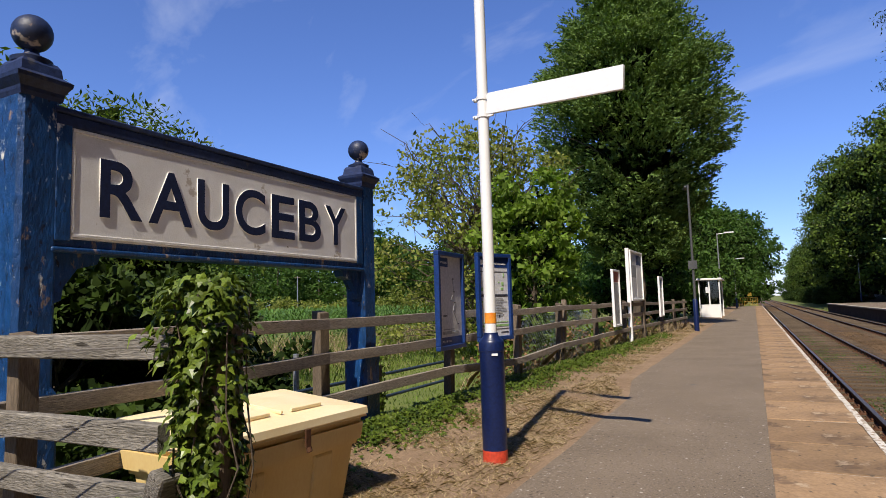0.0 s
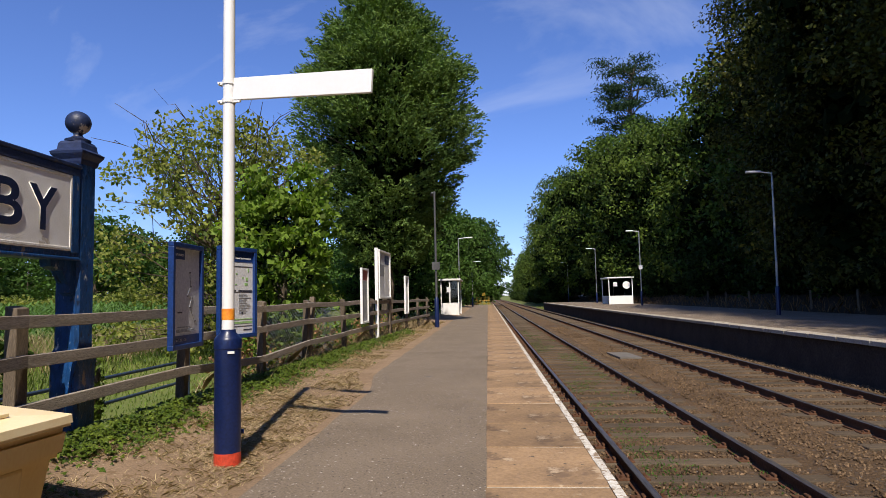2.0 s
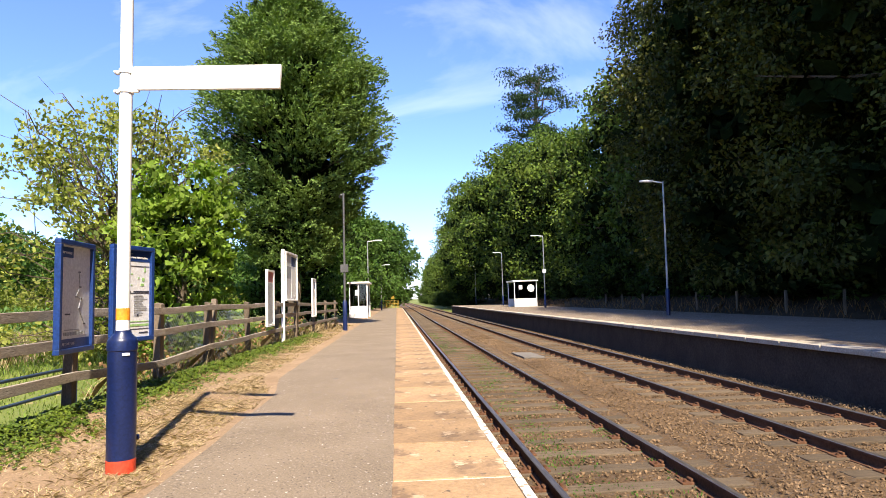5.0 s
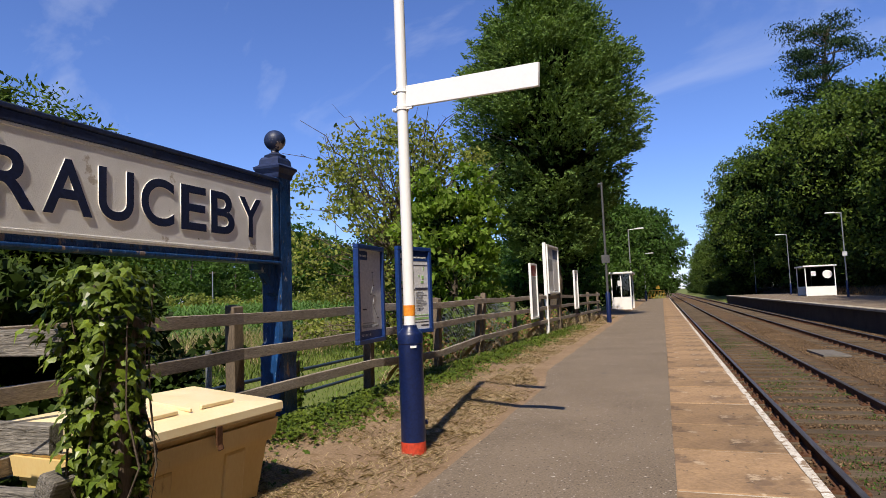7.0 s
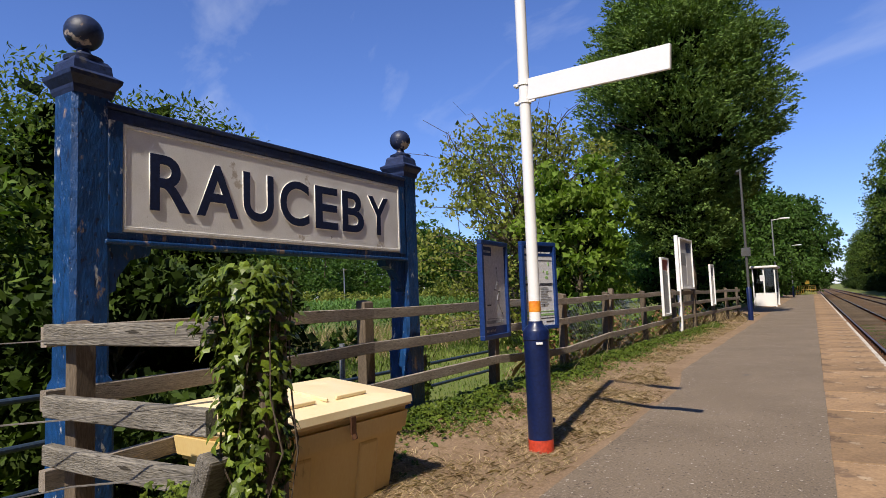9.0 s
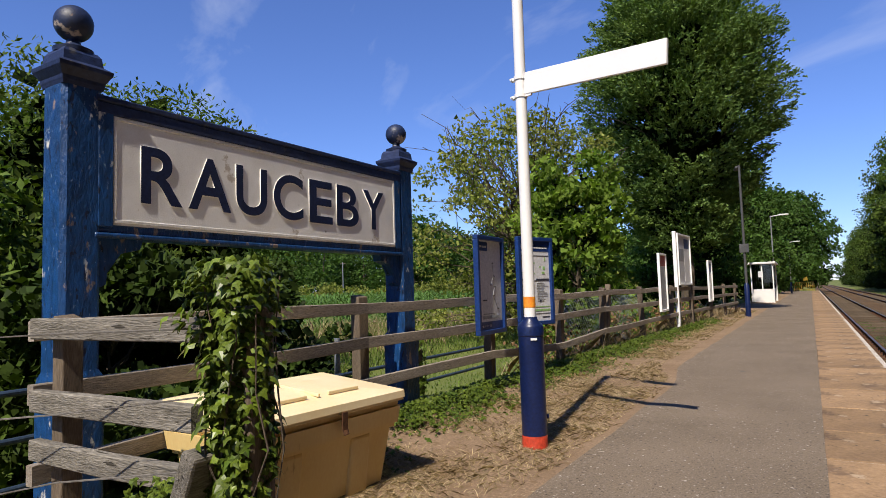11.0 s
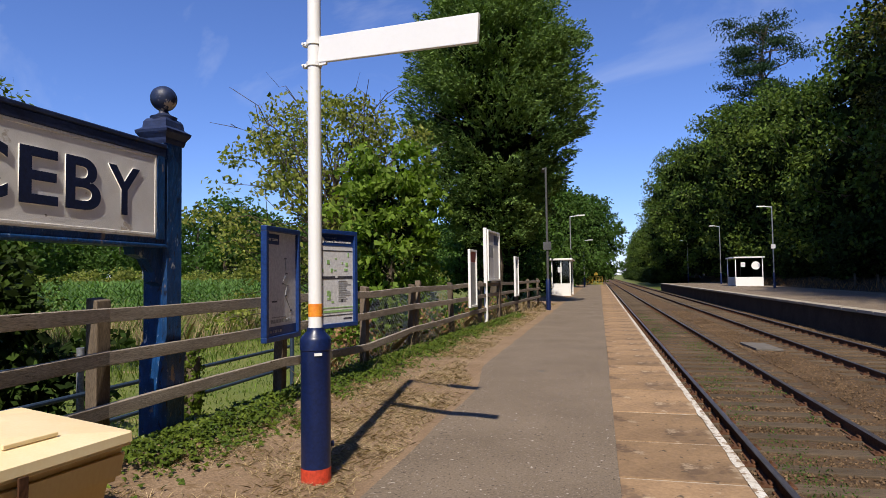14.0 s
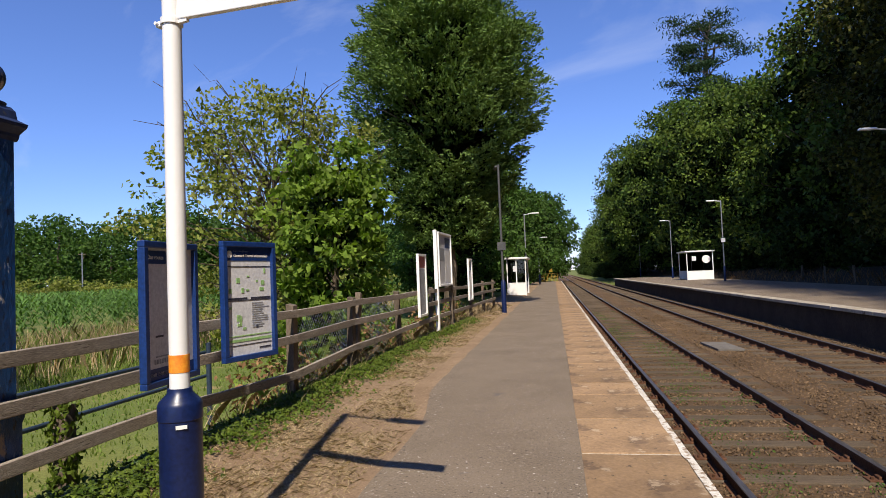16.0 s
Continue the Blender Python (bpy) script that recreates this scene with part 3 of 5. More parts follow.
# ---- station name sign ----
SX = -5.125
sign = thing("station_sign", pose(SX, 0, 0, 0, 0, -0.7), "old blue and cream station name board between two flaking blue posts", "sign")
PY = (-2.65, 0.52)
for y in PY:
    bm = bmesh.new()
    q = 2 ** 0.5
    w = 0.11
    lathe(bm, [(w * 1.18 * q, -0.7), (w * 1.18 * q, 0.70), (w * 1.12 * q, 0.78), (w * q, 0.86), (w * q, 2.45)], at=(0, y, 0), square=True)
    bmesh.ops.bevel(bm, geom=[e for e in bm.edges if abs(e.verts[0].co.z - e.verts[1].co.z) > 0.3], offset=0.025, segments=1, affect="EDGES")
    po = part("post", bm, M_BLUE, sign, "square chamfered post in flaking blue paint", at=pose(-0.03, 0, 0))
    bm = bmesh.new()
    lathe(bm, [(w * q, 2.44), (0.118 * q, 2.465), (0.12 * q, 2.485), (0.148 * q, 2.53), (0.152 * q, 2.552), (0.122 * q, 2.572), (0.112 * q, 2.58), (0.106 * q, 2.63), (0.09 * q, 2.655), (0.06 * q, 2.66)], at=(0, y, 0), square=True)
    part("cap", bm, M_DARKTRIM, po, "moulded post cap")
    bm = bmesh.new()
    prof = [(0.1, 2.65), (0.105, 2.675), (0.07, 2.69), (0.04, 2.71), (0.034, 2.735), (0.045, 2.75)]
    prof += [(0.104 * math.sin(a), 2.832 - 0.104 * math.cos(a)) for a in [0.45 + (math.pi - 0.47) * k / 14 for k in range(15)]]
    lathe(bm, prof, 28, at=(0, y, 0))
    part("finial", bm, M_FINIAL, po, "dark ball finial", smooth=True)
bm = bmesh.new()
box(bm, 0.045, -1.08, 2.005, 0.06, 2.94, 0.66)
part("panel", bm, M_BOARD, sign, "cracked cream panel")
for y, z, sy, sz in ((-1.08, 2.304, 2.78, 0.022), (-1.08, 1.696, 2.78, 0.022), (-2.464, 2.0, 0.02, 0.586), (0.304, 2.0, 0.02, 0.586)):
    bm = bmesh.new()
    box(bm, 0.0765, y, z, 0.008, sy, sz, 0.003)
    part("bead", bm, M_BEAD, sign, "thin white bead round the panel")
bm = bmesh.new()
box(bm, 0.02, -1.08, 2.352, 0.128, 2.98, 0.07, 0.008)
box(bm, 0.02, -1.08, 2.405, 0.142, 3.0, 0.035, 0.008)
part("top_rail", bm, M_DARKTRIM, sign, "dark moulded top rail")
bm = bmesh.new()
box(bm, 0.01, -1.08, 1.655, 0.12, 2.98, 0.06, 0.02)
box(bm, 0.01, -1.08, 1.612, 0.16, 3.0, 0.03, 0.01)
part("bottom_rail", bm, M_BLUE, sign, "blue bottom rail")
for y in (-2.52, 0.36):
    bm = bmesh.new()
    box(bm, 0.033, y, 2.0, 0.10, 0.09, 0.68, 0.006)
    part("stile", bm, M_BLUE, sign)
for y, s in ((-2.52, 1), (0.36, -1)):
    bm = bmesh.new()
    prof = [(0, 0), (0.30, 0), (0.28, -0.06), (0.16, -0.09), (0.08, -0.2), (0.07, -0.27), (0, -0.3)]
    a = [bm.verts.new((-0.05, y + s * (u - 0.05), 1.6 + v)) for u, v in prof]
    b = [bm.verts.new((0.05, y + s * (u - 0.05), 1.6 + v)) for u, v in prof]
    bm.faces.new(a if s > 0 else a[::-1])
    bm.faces.new(b[::-1] if s > 0 else b)
    for k in range(len(prof)):
        bm.faces.new((a[k], b[k], b[(k + 1) % 7], a[(k + 1) % 7]))
    bmesh.ops.recalc_face_normals(bm, faces=bm.faces)
    part("bracket", bm, M_BLUE, sign, "curved timber bracket")


def letter(ch, width, height, material, depth=0.02, bold=0.02):
    cu = bpy.data.curves.new("letter", "FONT")
    cu.body, cu.size, cu.extrude, cu.offset, cu.bevel_depth = ch, 1.0, depth, bold, 0.0
    ob = new("letter", cu)
    bpy.context.view_layer.update()
    me = bpy.data.meshes.new_from_object(ob.evaluated_get(bpy.context.evaluated_depsgraph_get()))
    bpy.data.objects.remove(ob)
    co = np.array([v.co for v in me.vertices])
    lo, hi = co.min(0), co.max(0)
    for v in me.vertices:
        v.co.x = (v.co.x - lo[0]) / (hi[0] - lo[0]) * width
        v.co.y = (v.co.y - lo[1]) / (hi[1] - lo[1]) * height
    me.materials.clear()
    me.materials.append(material)
    me.materials.append(M_BEAD)
    for f in me.polygons:
        f.material_index = 0 if f.normal.z > 0.5 else 1
    return me


for ch, y0, y1 in (("R", -2.305, -2.02), ("A", -1.975, -1.635), ("U", -1.59, -1.305), ("C", -1.24, -0.93), ("E", -0.86, -0.585), ("B", -0.53, -0.24), ("Y", -0.175, 0.13)):
    part("letter", letter(ch, y1 - y0, 0.352, M_LETTER, 0.004, 0.018), None, sign, "raised dark blue letter", at=pose(0.0785, y0, 1.82, 90, 0, 90))

# ---- lamp mast with the running-in arm ----
mast = thing("lamp_mast", pose(-3.575, 0.05, 0), "white tubular mast with a navy sleeve and a white sign arm", "mast")
bm = bmesh.new()
lathe(bm, [(0.099, 0.09), (0.099, 0.86), (0.104, 0.865), (0.104, 0.93), (0.095, 0.95), (0.06, 0.985), (0.056, 1.01)], 32)
part("sleeve", bm, M_NAVY, mast, "navy blue base sleeve", smooth=True)
bm = bmesh.new()
lathe(bm, [(0.1, -0.1), (0.1, 0.09)], 32)
part("band", bm, M_RED, mast, "red band at the foot", smooth=True)
bm = bmesh.new()
lathe(bm, [(0.047, 1.0), (0.046, 1.09)], 24)
lathe(bm, [(0.046, 1.165), (0.044, 4.6), (0.02, 4.63)], 24)
part("pole", bm, M_WPAINT, mast, "white painted pole", smooth=True)
bm = bmesh.new()
lathe(bm, [(0.048, 1.085), (0.048, 1.17)], 24)
part("band", bm, M_ORANGE, mast, "orange band", smooth=True)
bm = bmesh.new()
box(bm, 0.062, 0.0, 0.5, 0.012, 0.04, 0.3, 0.003)
tube(bm, (0.1, 0.03, 0.22), (0.125, 0.03, 0.22), 0.02)
part("hatch", bm, M_NAVY, mast, "access hatch and lock", at=pose(0, 0, 0, 0, 0, 35))
ang = math.degrees(math.atan2(-0.28, 1.19))
bm = bmesh.new()
box(bm, 0.645, 0, 2.80, 1.19, 0.03, 0.178, 0.004)
arm = part("sign_arm", bm, M_WPAINT, mast, "blank white sign arm", at=pose(0, 0, 0, 0, 0, ang) @ pose(0, 0, 2.922, 0, 4.0, 0) @ pose(0, 0, -2.82))
for z in (2.955, 2.805):
    bm = bmesh.new()
    lathe(bm, [(0.053, z - 0.016), (0.053, z + 0.016)], 20)
    box(bm, 0.075, 0, z, 0.06, 0.02, 0.03)
    box(bm, -0.065, 0, z, 0.05, 0.04, 0.028, 0.004)
    tube(bm, (-0.075, -0.035, z), (-0.075, 0.035, z), 0.009, seg=8)
    part("clamp", bm, M_WPAINT, mast, "bolted clamp", at=pose(0, 0, 0, 0, 0, ang))
bm = bmesh.new()
tube(bm, (0, 0, 4.52), (0.55, 0, 4.56), 0.025)
box(bm, 0.72, 0, 4.57, 0.42, 0.16, 0.07, 0.02)
part("lamp_head", bm, M_GALV, mast, "lamp head on a short arm", at=pose(0, 0, 0, 0, 0, -12))
bm = bmesh.new()
box(bm, 0, -0.1045, 0.84, 0.05, 0.004, 0.018)
part("plate", bm, M_WPAINT, mast, "small pale maker's plate", at=pose(0, 0, 0, 0, 0, 35))


def lamp_post(m, height, arm_turn, label, metal=M_GALV, plate=0.0, plate_mat=M_WPAINT):
    lp = thing("lamp_post", m, label, "lamp post", "platform lamps")
    bm = bmesh.new()
    lathe(bm, [(0.09, -0.1), (0.09, 1.15), (0.06, 1.2), (0.055, 1.22)], 16)
    part("sleeve", bm, M_NAVY, lp, "navy base sleeve", smooth=True)
    bm = bmesh.new()
    lathe(bm, [(0.05, 1.2), (0.042, height)], 14)
    part("pole", bm, metal, lp, smooth=True)
    bm = bmesh.new()
    tube(bm, (0, 0, height - 0.06), (0.5, 0, height + 0.0), 0.028, seg=8)
    box(bm, 0.78, 0, height + 0.01, 0.6, 0.2, 0.09, 0.03)
    part("lamp_head", bm, M_WPAINT if metal is M_GALV else metal, lp, "pale lamp head" if metal is M_GALV else "", at=pose(0, 0, 0, 0, 0, arm_turn))
    if plate:
        bm = bmesh.new()
        box(bm, 0, -0.07, plate, 0.32, 0.02, 0.32, 0.01)
        part("plate", bm, plate_mat, lp, "small sign plate")
    return lp


lamp_post(pose(10.6, 22.5, 0.15, 0, 0.8, 0), 6.1, 180, "pale lamp post with a navy sleeve on the opposite platform")
lamp_post(pose(11.3, 48.6, 0.15), 6.3, 180, "pale lamp post bearing a small white sign beside the far shelter", plate=3.2)
lamp_post(pose(11.2, 69.5, 0.15), 6.4, 180, "pale lamp post beyond the far shelter")
lamp_post(pose(11.3, 96, 0.15), 6.2, 180, "pale lamp post at the far platform end")
lamp_post(pose(-3.66, 20.7, 0), 5.6, 100, "slim grey lamp post with a navy sleeve by the fence end", M_POLE, 2.5, M_POLE)
lamp_post(pose(-3.7, 42.5, 0), 5.7, 0, "lamp post beside the platform shelter")
lamp_post(pose(-3.4, 70, 0), 5.4, 0, "lamp post near the platform end")


def shelter(m, w, d, h, label):
    """A small waiting shelter: white lower panels, glazed above, flat roof; open to +x."""
    sh = thing("waiting_shelter", m, label, "shelter", "waiting shelters")
    bm = bmesh.new()
    box(bm, w / 2, d / 2, h - 0.06, w + 0.25, d + 0.25, 0.12, 0.02)
    part("roof", bm, M_WPAINT, sh, "flat pale roof")
    for x, y in ((0.04, 0.04), (w - 0.04, 0.04), (0.04, d - 0.04), (w - 0.04, d - 0.04), (w / 2, 0.04)):
        bm = bmesh.new()
        box(bm, x, y, h / 2 - 0.06, 0.07, 0.07, h - 0.12)
        part("frame_post", bm, M_WPAINT, sh)
    for y in (0.04, d - 0.04):
        bm = bmesh.new()
        box(bm, w / 2, y, 0.42, w - 0.16, 0.04, 0.8)
        part("lower_panel", bm, M_WPAINT, sh, "white lower panel")
        bm = bmesh.new()
        box(bm, w / 2, y, (0.85 + h - 0.15) / 2, w - 0.16, 0.012, h - 0.15 - 0.85)
        part("pane", bm, M_GLASS, sh)
    bm = bmesh.new()
    box(bm, 0.04, d / 2, h / 2 - 0.06, 0.04, d - 0.16, h - 0.14)
    part("back_panel", bm, M_DARKTRIM, sh, "dark back panel")
    bm = bmesh.new()
    box(bm, 0.35, d / 2, 0.45, 0.35, d - 0.4, 0.05, 0.01)
    part("bench", bm, M_NAVY, sh)
    return sh


s1 = shelter(pose(-4.75, 37.2, 0), 1.25, 3.8, 2.45, "small white-framed waiting shelter by the platform fence")
bm = bmesh.new()
box(bm, 0.55, 0.0, 1.72, 0.26, 0.012, 0.36)
part("notice", bm, M_PAPER, s1, "white notice")
s2 = shelter(pose(12.45, 60.3, 0.15, 0, 0, 180), 2.3, 3.6, 2.65, "white glazed waiting shelter on the opposite platform")
bm = bmesh.new()
box(bm, 1.65, 3.61, 1.95, 0.36, 0.012, 0.42)
part("notice", bm, M_PAPER, s2, "white notice")
bm = bmesh.new()
tube(bm, (0.6, 3.6, 1.85), (0.6, 3.63, 1.85), 0.36, seg=24)
part("round_sign", bm, M_WPAINT, s2, "round white sign")

# ---- poster boards ----
def poster(m, w, h, frame_mat, label, kind):
    pb = thing("poster_board", m, label, "notice board", "poster boards")
    e = 0.05
    for x, z, sx, sz in ((0, h / 2 - e / 2, w, e), (0, -h / 2 + e / 2, w, e), (-w / 2 + e / 2, 0, e, h - 2 * e), (w / 2 - e / 2, 0, e, h - 2 * e)):
        bm = bmesh.new()
        box(bm, x, 0, z, sx, 0.06, sz, 0.006)
        part("frame", bm, frame_mat, pb)
    bm = bmesh.new()
    box(bm, 0, 0.015, 0, w - 2 * e, 0.02, h - 2 * e)
    part("backing", bm, M_PAPER, pb, "pale faded poster sheet")

    def ink(x0, z0, x1, z1, material, name="print"):
        b = bmesh.new()
        box(b, (x0 + x1) / 2, 0.003, (z0 + z1) / 2, x1 - x0, 0.003, z1 - z0)
        return part(name, b, material, pb)

    def text(body, x, z, size, material):
        cu = bpy.data.curves.new("writing", "FONT")
        cu.body, cu.size, cu.extrude, cu.offset = body, size, 0.0005, 0.0008
        o = new("writing", cu)
        bpy.context.view_layer.update()
        me = bpy.data.meshes.new_from_object(o.evaluated_get(bpy.context.evaluated_depsgraph_get()))
        bpy.data.objects.remove(o)
        me.materials.clear()
        me.materials.append(material)
        part("writing", me, None, pb, at=pose(x, -0.001, z, 90, 0, 0))

    W, H = w / 2 - e, h / 2 - e
    rg = random.Random(len(label))
    if kind == "routes":
        ink(-W + 0.01, H - 0.12, -W + 0.27, H - 0.02, M_PBLUE)
        text("Our routes", -W + 0.025, H - 0.085, 0.045, M_WPAINT)
        xz = [(0.08, 0.25), (0.1, 0.1), (0.02, 0.0), (0.12, -0.02), (0.08, -0.12), (0.2, -0.27)]
        for (x0, z0), (x1, z1) in zip(xz, xz[1:]):
            b = bmesh.new()
            tube(b, (x0, 0.004, z0), (x1, 0.004, z1), 0.004, seg=6)
            part("route_line", b, M_GREYINK, pb)
        for x, z in xz:
            ink(x - 0.012, z - 0.008, x + 0.03, z + 0.004, M_INK)
        ink(-0.2, -0.18, -0.1, -0.165, M_INK)
        ink(-0.2, -0.33, 0.1, -0.32, M_GREYINK)
        for k in range(14):
            ink(-0.22 + k * 0.032, -0.38, -0.2 + k * 0.032, -0.345, M_GREYINK)
        ink(-W, -H, W, -H + 0.09, M_PBLUE)
        for k in range(6):
            ink(-W + 0.03 + k * 0.05, -H + 0.03, -W + 0.07 + k * 0.05, -H + 0.055, M_PAPER, "bar")
    elif kind == "travel":
        ink(-W, H - 0.13, W, H, M_PBLUE)
        b = bmesh.new()
        tube(b, (-W + 0.05, 0.004, H - 0.07), (-W + 0.05, -0.001, H - 0.07), 0.035, seg=20)
        part("symbol", b, M_WPAINT, pb)
        ink(-W + 0.1, H - 0.05, -W + 0.3, H - 0.035, M_PAPER, "bar")
        text("Onward Travel Information", -W + 0.1, H - 0.095, 0.04, M_WPAINT)
        for z in (H - 0.19, 0.0):
            ink(-W + 0.01, z, W - 0.01, z + 0.008, M_INK)
        ink(-W + 0.01, 0.012, -0.03, 0.03, M_INK)
        ink(0.02, 0.012, W - 0.01, 0.03, M_INK)
        for k in range(9):
            x, z = rg.uniform(-W + 0.02, W - 0.08), rg.uniform(0.06, H - 0.24)
            ink(x, z, x + rg.uniform(0.02, 0.06), z + rg.uniform(0.01, 0.05), M_GREENINK)
        for k in range(12):
            ink(0.03, -0.03 - 0.021 * k, 0.03 + rg.uniform(0.12, 0.26), -0.022 - 0.021 * k, M_GREYINK, "bar")
        for k in range(6):
            x, z = rg.uniform(-W + 0.02, -0.08), rg.uniform(-0.28, -0.04)
            ink(x, z, x + rg.uniform(0.02, 0.05), z + rg.uniform(0.02, 0.09), M_GREENINK)
        ink(-W + 0.01, -0.335, W - 0.01, -0.325, M_GREENINK)
        ink(-W + 0.01, -0.385, W - 0.01, -0.36, M_GREENINK)
        ink(-W + 0.01, -0.42, W - 0.01, -0.413, M_INK)
        ink(0.08, -0.27, 0.11, -0.24, M_INK)
        ink(0.12, -0.47, W - 0.02, -0.455, M_INK, "bar")
    elif kind == "red":
        ink(-W, H - 0.25, W, H, M_REDINK)
        ink(-W, -H, W, H - 0.27, M_GREYINK)
    else:
        ink(-W + 0.02, -0.05, -0.03, H - 0.35, M_GREYINK)
        ink(0.03, -H + 0.05, W - 0.03, H - 0.4, M_WPAINT)
        ink(0.06, H - 0.32, W - 0.03, H - 0.06, M_PBLUE)
    return pb


def between(p, q, z):
    """Pose of a board whose left edge is at p and right edge at q, facing to the right of the way back."""
    ang = math.degrees(math.atan2(q[1] - p[1], q[0] - p[0]))
    return pose((p[0] + q[0]) / 2, (p[1] + q[1]) / 2, z, 0, 0, ang)


poster(between((-4.74, 1.38), (-4.77, 2.12), 1.295), 0.74, 1.10, M_PBLUE, "blue-framed double royal poster case showing a route map", "routes")
poster(between((-4.76, 2.53), (-4.56, 3.19), 1.335), 0.69, 1.12, M_PBLUE, "blue-framed poster case with local travel maps", "travel")
poster(between((-4.62, 10.2), (-4.6, 10.95), 1.30), 0.72, 1.36, M_WPAINT, "narrow white-framed poster case with a red heading", "red")
nb = poster(between((-4.55, 12.3), (-4.50, 13.9), 1.9), 1.6, 1.36, M_WPAINT, "large white-framed notice case on tall legs", "notice")
for x, hh in ((-0.86, 2.62), (0.86, 2.3)):
    bm = bmesh.new()
    box(bm, x, 0.05, -1.9 + hh / 2 - 0.1, 0.09, 0.09, hh + 0.2, 0.006)
    part("leg", bm, M_WPAINT if x < 0 else M_POST, nb, "white post" if x < 0 else "")
poster(between((-4.42, 16.6), (-4.40, 17.4), 1.33), 0.72, 1.32, M_WPAINT, "slim white-framed poster case on the fence", "notice")

# ---- grit bin ----
gb = thing("grit_bin", pose(-4.375, -1.79, 0.02, 0, 0, -5) @ Matrix.Diagonal((0.83, 0.84, 1, 1)), "faded yellow plastic grit bin with a bleached lid", "grit bin")
bm = bmesh.new()
def frustum(bm, x0, y0, z0, x1, y1, z1, bev=0.03):
    vs = box(bm, 0, 0, (z0 + z1) / 2, 1, 1, z1 - z0)
    for v in vs:
        top = v.co.z > (z0 + z1) / 2
        v.co.x *= 2 * (x1 if top else x0)
        v.co.y *= 2 * (y1 if top else y0)
    bmesh.ops.bevel(bm, geom=list({e for v in vs for e in v.link_edges}), offset=bev, segments=2, affect="EDGES")
    return vs


frustum(bm, 0.33, 0.60, 0.0, 0.40, 0.66, 0.40)
part("body", bm, M_BIN, gb, "ribbed yellow tub", smooth=False)
for y in (-0.34, 0.3):
    bm = bmesh.new()
    box(bm, 0.352, y, 0.19, 0.06, 0.2, 0.36, 0.02, pose(0, 0, 0, 0, 9, 0))
    part("rib", bm, M_BIN, gb)
bm = bmesh.new()
frustum(bm, 0.43, 0.70, 0.36, 0.455, 0.725, 0.52, 0.03)
part("skirt", bm, M_BIN, gb, "deep moulded rim")
bm = bmesh.new()
vs = frustum(bm, 0.475, 0.745, 0.525, 0.465, 0.735, 0.575, 0.018)
for v in bm.verts:
    if v.co.z > 0.55:
        v.co.z += 0.055 * max(0.0, 1 - (v.co.x / 0.47) ** 2) * max(0.0, 1 - abs(v.co.y) / 0.75) + 0.02
bmesh.ops.subdivide_edges(bm, edges=[e for e in bm.edges if e.calc_length() > 0.5], cuts=5, use_grid_fill=True)
for v in bm.verts:
    if v.co.z > 0.57:
        v.co.z = 0.585 + 0.035 * (1 - max(abs(v.co.x) / 0.47, abs(v.co.y) / 0.75) ** 1.5) + 0.075 * (0.5 - v.co.x / 0.95)
part("lid", bm, M_BINLID, gb, "sun-bleached lid")
for x, y, sx, sy in ((0.28, 0.25, 0.02, 0.3), (0.28, -0.25, 0.02, 0.3), (0.05, 0.0, 0.5, 0.018), (0.1, -0.45, 0.4, 0.018)):
    bm = bmesh.new()
    box(bm, x, y, 0.618 + 0.075 * (0.5 - x / 0.95), sx, sy, 0.02, 0.004, pose(0, 0, 0, 0, 4.5, 0))
    part("lid_rib", bm, M_BINLID, gb)
bm = bmesh.new()
box(bm, 0.485, 0.06, 0.49, 0.012, 0.05, 0.10, 0.003)
tube(bm, (0.49, 0.06, 0.44), (0.50, 0.06, 0.415), 0.02, seg=10)
part("hasp", bm, M_RAIL, gb, "rusty hasp and padlock")

# ---- trees ----
def place(tree, x, y, z=-0.6, turn=0, s=1.0, label=None):
    tree.matrix_basis = pose(x, y, z, 0, 0, turn) @ Matrix.Diagonal((s, s, s, 1))
    return tree


